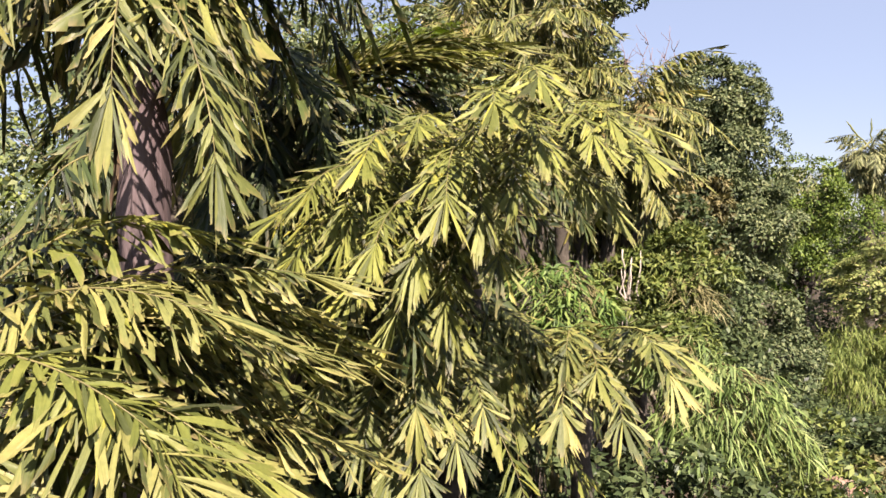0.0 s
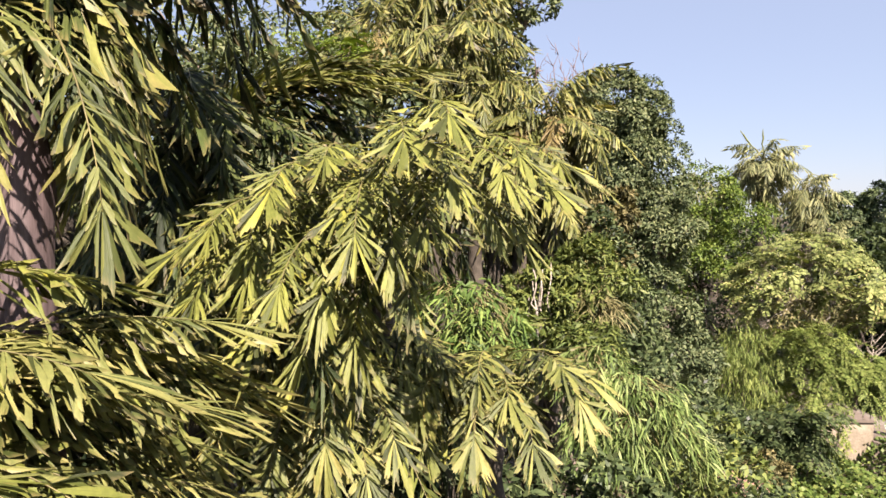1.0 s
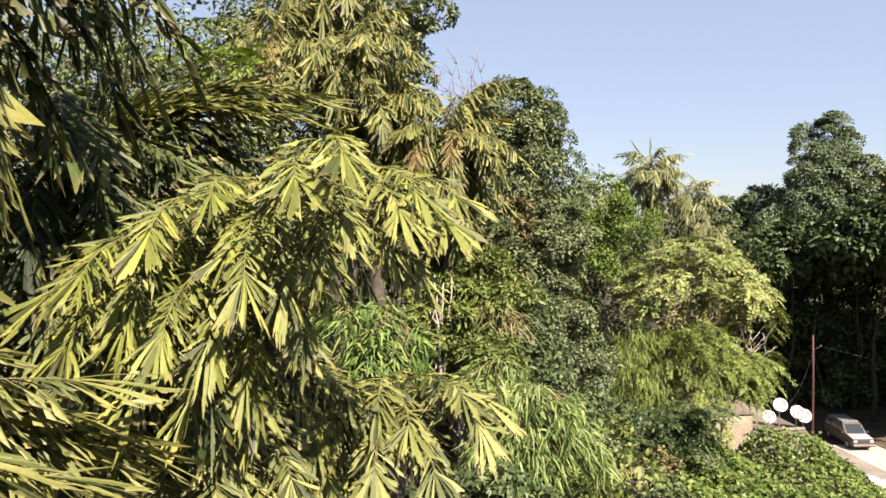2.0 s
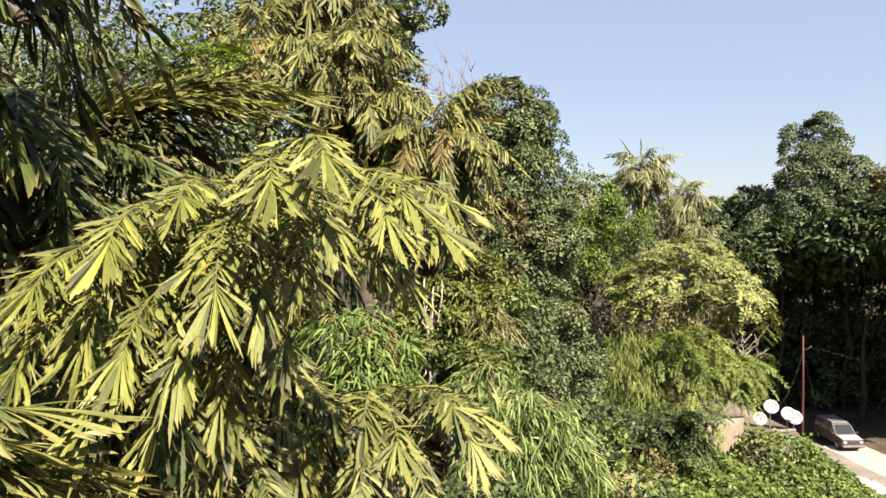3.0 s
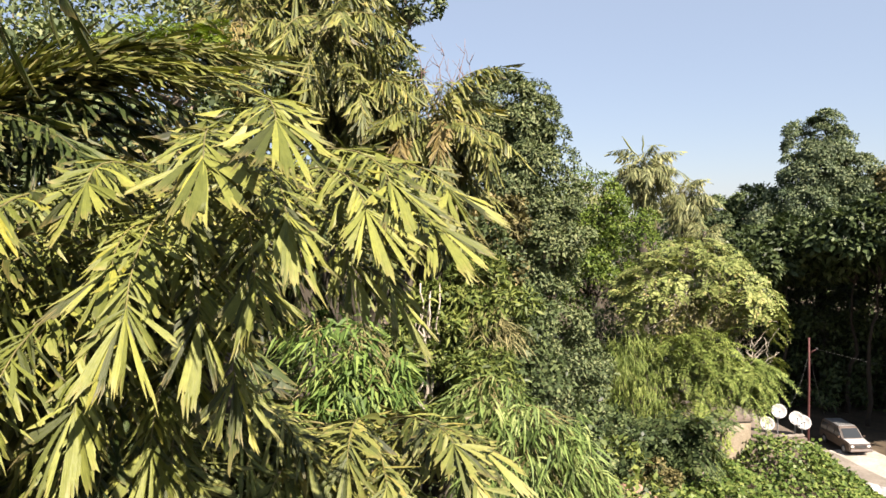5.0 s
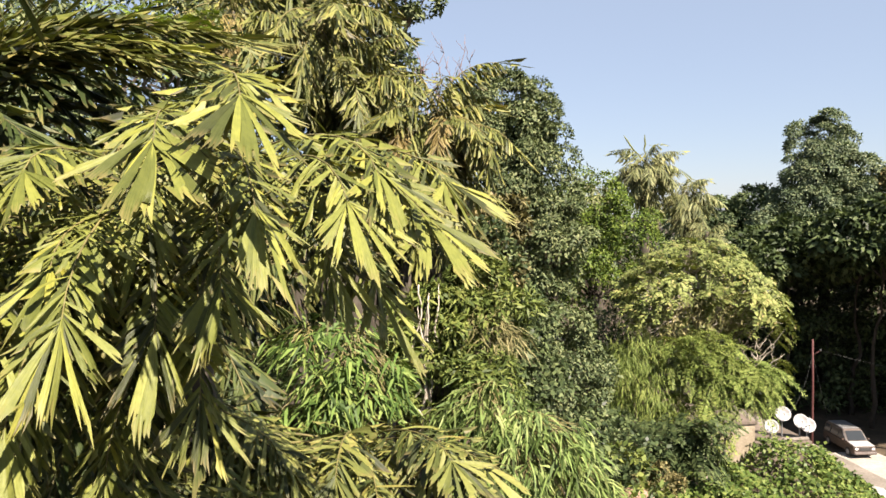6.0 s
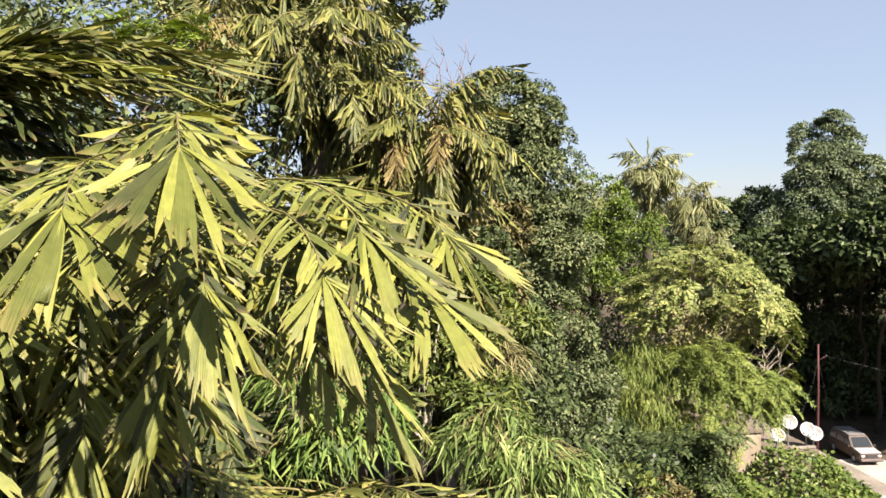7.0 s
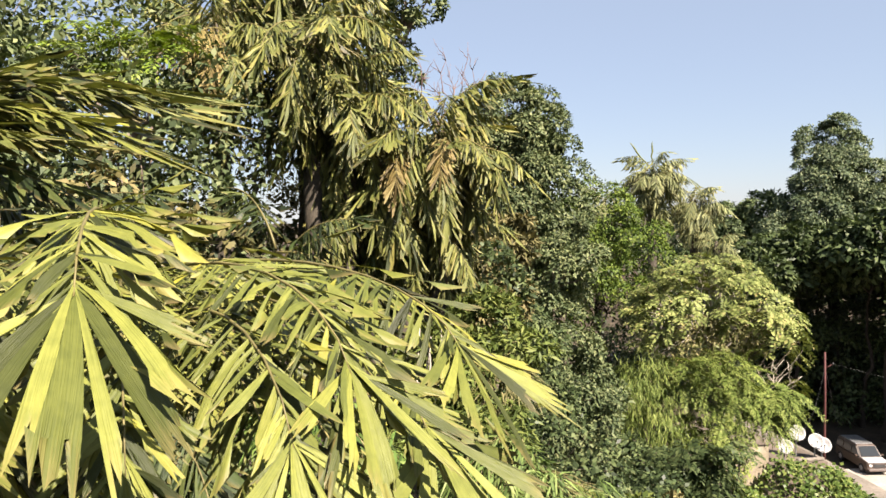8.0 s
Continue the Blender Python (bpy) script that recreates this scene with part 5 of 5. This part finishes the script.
RUBBER = rough_material("tyre_rubber", [(0.3, (0.02, 0.02, 0.02)), (0.7, (0.04, 0.04, 0.04))], 8, 0.9, 0.2)
GLASS, gnt, gb, go = node_material("car_glass")
gb.inputs["Base Color"].default_value = (0.03, 0.035, 0.04, 1)
gb.inputs["Roughness"].default_value = 0.06
LAMP, lnt, lb, lo_ = node_material("headlamp_glass")
lb.inputs["Base Color"].default_value = (0.7, 0.7, 0.68, 1)
lb.inputs["Roughness"].default_value = 0.12


def extruded(profile, half, bevel=0.05, taper=1.0):
    """A solid from a side profile of (x, z), half metres to each side; taper draws in points above z 1."""
    b = bmesh.new()
    left = [b.verts.new((x, half * (taper if z > 1.0 else 1), z)) for x, z in profile]
    right = [b.verts.new((x, -half * (taper if z > 1.0 else 1), z)) for x, z in profile]
    n = len(profile)
    b.faces.new(left)
    b.faces.new(right[::-1])
    for i in range(n):
        b.faces.new((left[i], right[i], right[(i + 1) % n], left[(i + 1) % n]))
    bmesh.ops.recalc_face_normals(b, faces=b.faces)
    bmesh.ops.bevel(b, geom=b.edges[:], offset=bevel, segments=2, affect="EDGES")
    return b


def plate(points, out, thick=0.012):
    """A thin solid pane over four points, pushed outwards."""
    b = bmesh.new()
    o = Vector(out).normalized()
    a = [b.verts.new(Vector(p) + o * 0.004) for p in points]
    c = [b.verts.new(Vector(p) + o * (0.004 + thick)) for p in points]
    b.faces.new(a[::-1])
    b.faces.new(c)
    for i in range(4):
        b.faces.new((a[i], a[(i + 1) % 4], c[(i + 1) % 4], c[i]))
    return b


def parked_car(m):
    ob = thing("car", (0, 0, 0), "car parked on the road, body coloured as shaded, bonnet as sunlit", "car")
    ob.matrix_basis = m
    part("body", extruded([(-2.0, 0.3), (2.0, 0.3), (2.08, 0.55), (2.0, 0.86), (1.05, 0.98), (-2.0, 0.98), (-2.06, 0.6)], 0.82, 0.06), SHADED_PAINT, ob)
    part("cabin", extruded([(-2.0, 0.96), (1.1, 0.96), (0.45, 1.62), (0.3, 1.68), (-1.75, 1.70), (-1.92, 1.6)], 0.80, 0.05, 0.84), SHADED_PAINT, ob)
    # bonnet and roof are paler: sunlight put into their colour
    part("bonnet", plate([(1.12, -0.74, 0.97), (1.97, -0.74, 0.86), (1.97, 0.74, 0.86), (1.12, 0.74, 0.97)], (0.13, 0, 1), 0.03), WHITE, ob, "bonnet in a pale colour, as if sunlit")
    part("roof", plate([(-1.7, -0.62, 1.695), (0.25, -0.62, 1.675), (0.25, 0.62, 1.675), (-1.7, 0.62, 1.695)], (0, 0, 1), 0.03), STEEL, ob, "grey roof, paler than the body, as if sunlit")
    part("windscreen", plate([(1.06, -0.66, 1.04), (1.06, 0.66, 1.04), (0.52, 0.58, 1.58), (0.52, -0.58, 1.58)], (0.75, 0, 0.66), 0.02), GLASS, ob)
    for sgn in (-1, 1):
        for x0, x1, t0, t1 in ((0.05, 0.85, 0.05, 0.38), (-0.95, -0.02, -0.95, -0.02), (-1.85, -1.05, -1.75, -1.05)):
            pts = [(x0, sgn * 0.80, 1.05), (x1, sgn * 0.80, 1.05), (t1, sgn * 0.70, 1.55), (t0, sgn * 0.70, 1.55)]
            part("side_window", plate(pts if sgn < 0 else pts[::-1], (0, sgn, 0.2), 0.02), GLASS, ob)
        b = bmesh.new()
        bmesh.ops.create_uvsphere(b, u_segments=12, v_segments=8, radius=0.13)
        part("headlight", b, LAMP, ob, "clear headlight", m=Matrix.Translation((2.0, sgn * 0.6, 0.68)) @ Matrix.Diagonal((0.5, 1.2, 0.8, 1)))
        part("mirror", extruded([(-0.06, 0), (0.06, 0), (0.05, 0.14), (-0.05, 0.14)], 0.09, 0.02), SHADED_PAINT, ob, m=Matrix.Translation((0.85, sgn * 0.93, 1.0)))
        for x in (-1.3, 1.3):
            v, f = tube([(0, -0.1, 0), (0, -0.08, 0), (0, 0.08, 0), (0, 0.1, 0)], [0.27, 0.32, 0.32, 0.27], 24)
            wheel = part("wheel", smooth(mesh_from("tyre", v, f)), RUBBER, ob, m=Matrix.Translation((x, sgn * 0.75, 0.32)))
            v, f = tube([(0, -0.11, 0), (0, -0.1, 0), (0, 0.1, 0), (0, 0.11, 0)], [0.15, 0.19, 0.19, 0.15], 16)
            part("rim", mesh_from("rim", v, f), STEEL, wheel)
    part("bumper", extruded([(-0.09, 0), (0.09, 0), (0.11, 0.1), (0.06, 0.2), (-0.09, 0.2)], 0.80, 0.03), SHADED_PAINT, ob, m=Matrix.Translation((2.08, 0, 0.32)))
    part("grille", plate([(2.06, -0.4, 0.6), (2.06, 0.4, 0.6), (2.01, 0.4, 0.78), (2.01, -0.4, 0.78)], (1, 0, 0.1), 0.03), RUBBER, ob, "dark grille")
    part("roof_rail", extruded([(-1.5, 1.70), (0.2, 1.69), (0.2, 1.73), (-1.5, 1.74)], 0.6, 0.01), STEEL, ob)
    return ob


heading = -92
parked_car(pose(20.8, 32.0, -0.36, 0, 0, heading) @ Matrix.Scale(1 / SIZE, 4))


# ---- white sacks by the wall ----
def sack(place, size, turn):
    b = bmesh.new()
    bmesh.ops.create_icosphere(b, subdivisions=3, radius=1)
    for v in b.verts:
        n = noise.noise(v.co * 2.3 + Vector((turn, 0, 0)))
        v.co = Vector((v.co.x * size * 0.75, v.co.y * size * 0.5, v.co.z * size * 0.34)) * (1 + 0.28 * n)
        v.co.z = max(v.co.z, -size * 0.2)
    ob = part("sack", b, WHITE, m=pose(*place, 0, 0, turn))
    for p in ob.data.polygons:
        p.use_smooth = True
    return tagged(ob, "bulging white plastic sack lying on the ground", "sack", "white sacks")


for (x, y), turn in (((17.75, 25.6), 20), ((18.2, 25.4), 70)):
    p = on_bank(x, y)
    sack((p.x, p.y, p.z + 0.14), 0.7, turn)

# ---- bare twigs above the dense tree, dead limb on the bush, dry canes ----
def bare_branches(name, seed, foot, tips, r, label, mat, stem=None, twigs=6, crook=0.12):
    g = random.Random(seed)
    foot = Vector(foot)
    ob = thing(name, foot, label, "branches")
    base = Vector((0, 0, -0.1))
    if stem:
        base = Vector(stem) - foot
        v, f = tube(wander(g, (0, 0, -0.3), base, 12, 0.15), [r * (3.2 - 2.1 * i / 12) for i in range(13)], 8)
        part("trunk", smooth(mesh_from("trunk", v, f)), mat, ob)
    for tip in tips:
        main = wander(g, base, Vector(tip) - foot, 8, crook)
        v, f = tube(main, [r * (1 - 0.85 * i / 8) for i in range(9)], 6)
        limb = part("branch", smooth(mesh_from("branch", v, f)), mat, ob)
        for k in range(twigs):
            i = g.randint(3, 7)
            tw = main[i] + Vector((g.uniform(-0.4, 0.4), g.uniform(-0.3, 0.3), g.uniform(0.05, 0.6)))
            v, f = tube(wander(g, main[i], tw, 4, 0.05), [r * 0.4 * (1 - 0.7 * j / 4) for j in range(5)], 5)
            part("twig", smooth(mesh_from("twig", v, f)), mat, limb)
    return ob


bare_branches("dead_tree", 3, on_bank(2.6, 21.5), [(1.2 + 0.24 * k, 21.5 + 0.2 * (k % 3), 14.4 + 1.4 * ((k * 7 % 10) / 10)) for k in range(10)], 0.03, "thin bare twigs of a dead tree against the sky", TWIG, stem=(2.4, 21.5, 12.2), twigs=9, crook=0.3)
bare_branches("dead_branch", 4, (10.35, 20.4, 5.7), [(11.3, 20.1, 7.0), (11.5, 20.2, 6.5), (11.0, 20.2, 6.95)], 0.035, "pale forked dead branch sticking out of the bush", PALE_BARK)
bare_branches("dry_shrub", 8, on_bank(9.7, 21.0), [(8.3 + 0.22 * k, 20.9 - 0.15 * (k % 3), 7.1 + 0.9 * ((k * 5 % 7) / 7)) for k in range(15)], 0.02, "dry shrub of bare brown twigs under the yellow-green tree", BARK, stem=(9.7, 21.0, 5.6))
bare_branches("dry_canes", 6, (1.4, 10.0, 7.6), [(1.35, 9.9, 9.35), (1.45, 10.0, 9.2), (1.3, 10.0, 9.1), (1.5, 9.95, 9.5), (1.62, 10.0, 9.6)], 0.035, "pale dry upright canes among shrubs", PALE_BARK, twigs=0)


# ---- hanging vines ----
for top_end, low_end in [((1.37, 9.9, 9.61), (1.38, 9.9, 8.42)), ((1.49, 9.9, 9.46), (1.5, 9.9, 8.12)), ((3.34, 16.5, 9.22), (3.37, 16.5, 8.0)), ((3.24, 16.5, 8.96), (3.28, 16.5, 8.13))]:
    a, e = Vector(top_end), Vector(low_end)
    g = random.Random(int(a.x * 100))
    v, f = tube([p - a for p in wander(g, a, e, 10, 0.05)], [0.012] * 11, 5)
    ob = part("vine", smooth(mesh_from("vine", v, f)), PALE_BARK)
    ob.location = a
    tagged(ob, "thin pale vine hanging among the leaves", "vine", "hanging vines")


# ---- far woods ----
def far_woods():
    rs = np.random.RandomState(77)
    out = []
    for k in range(85):
        x = rs.uniform(-70, 150)
        y = rs.uniform(75, 140)
        if k < 4:
            x, y = 23.5 + 1.6 * k, 100 + 2 * k
        top = 8.5 + 2.2 * rs.rand() + (7.0 if k < 4 else 0)
        spots, d = lumpy_spots(rs, (x, y, top * 0.55), (4.5, 4.0, top * 0.45), 22, 1.6, 330)
        out.append(leaf_cloud(rs, spots, d, 1, 0.1, 0.9, 0.6))
    return quads_mesh("far_woods", np.concatenate(out))


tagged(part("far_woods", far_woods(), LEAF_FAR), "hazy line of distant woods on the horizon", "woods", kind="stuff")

# ---- from the plan's units to metres ----
for ob in scene.objects:
    if ob.parent is None and ob.type in ("MESH", "EMPTY"):
        ob.matrix_basis = Matrix.Scale(SIZE, 4) @ ob.matrix_basis
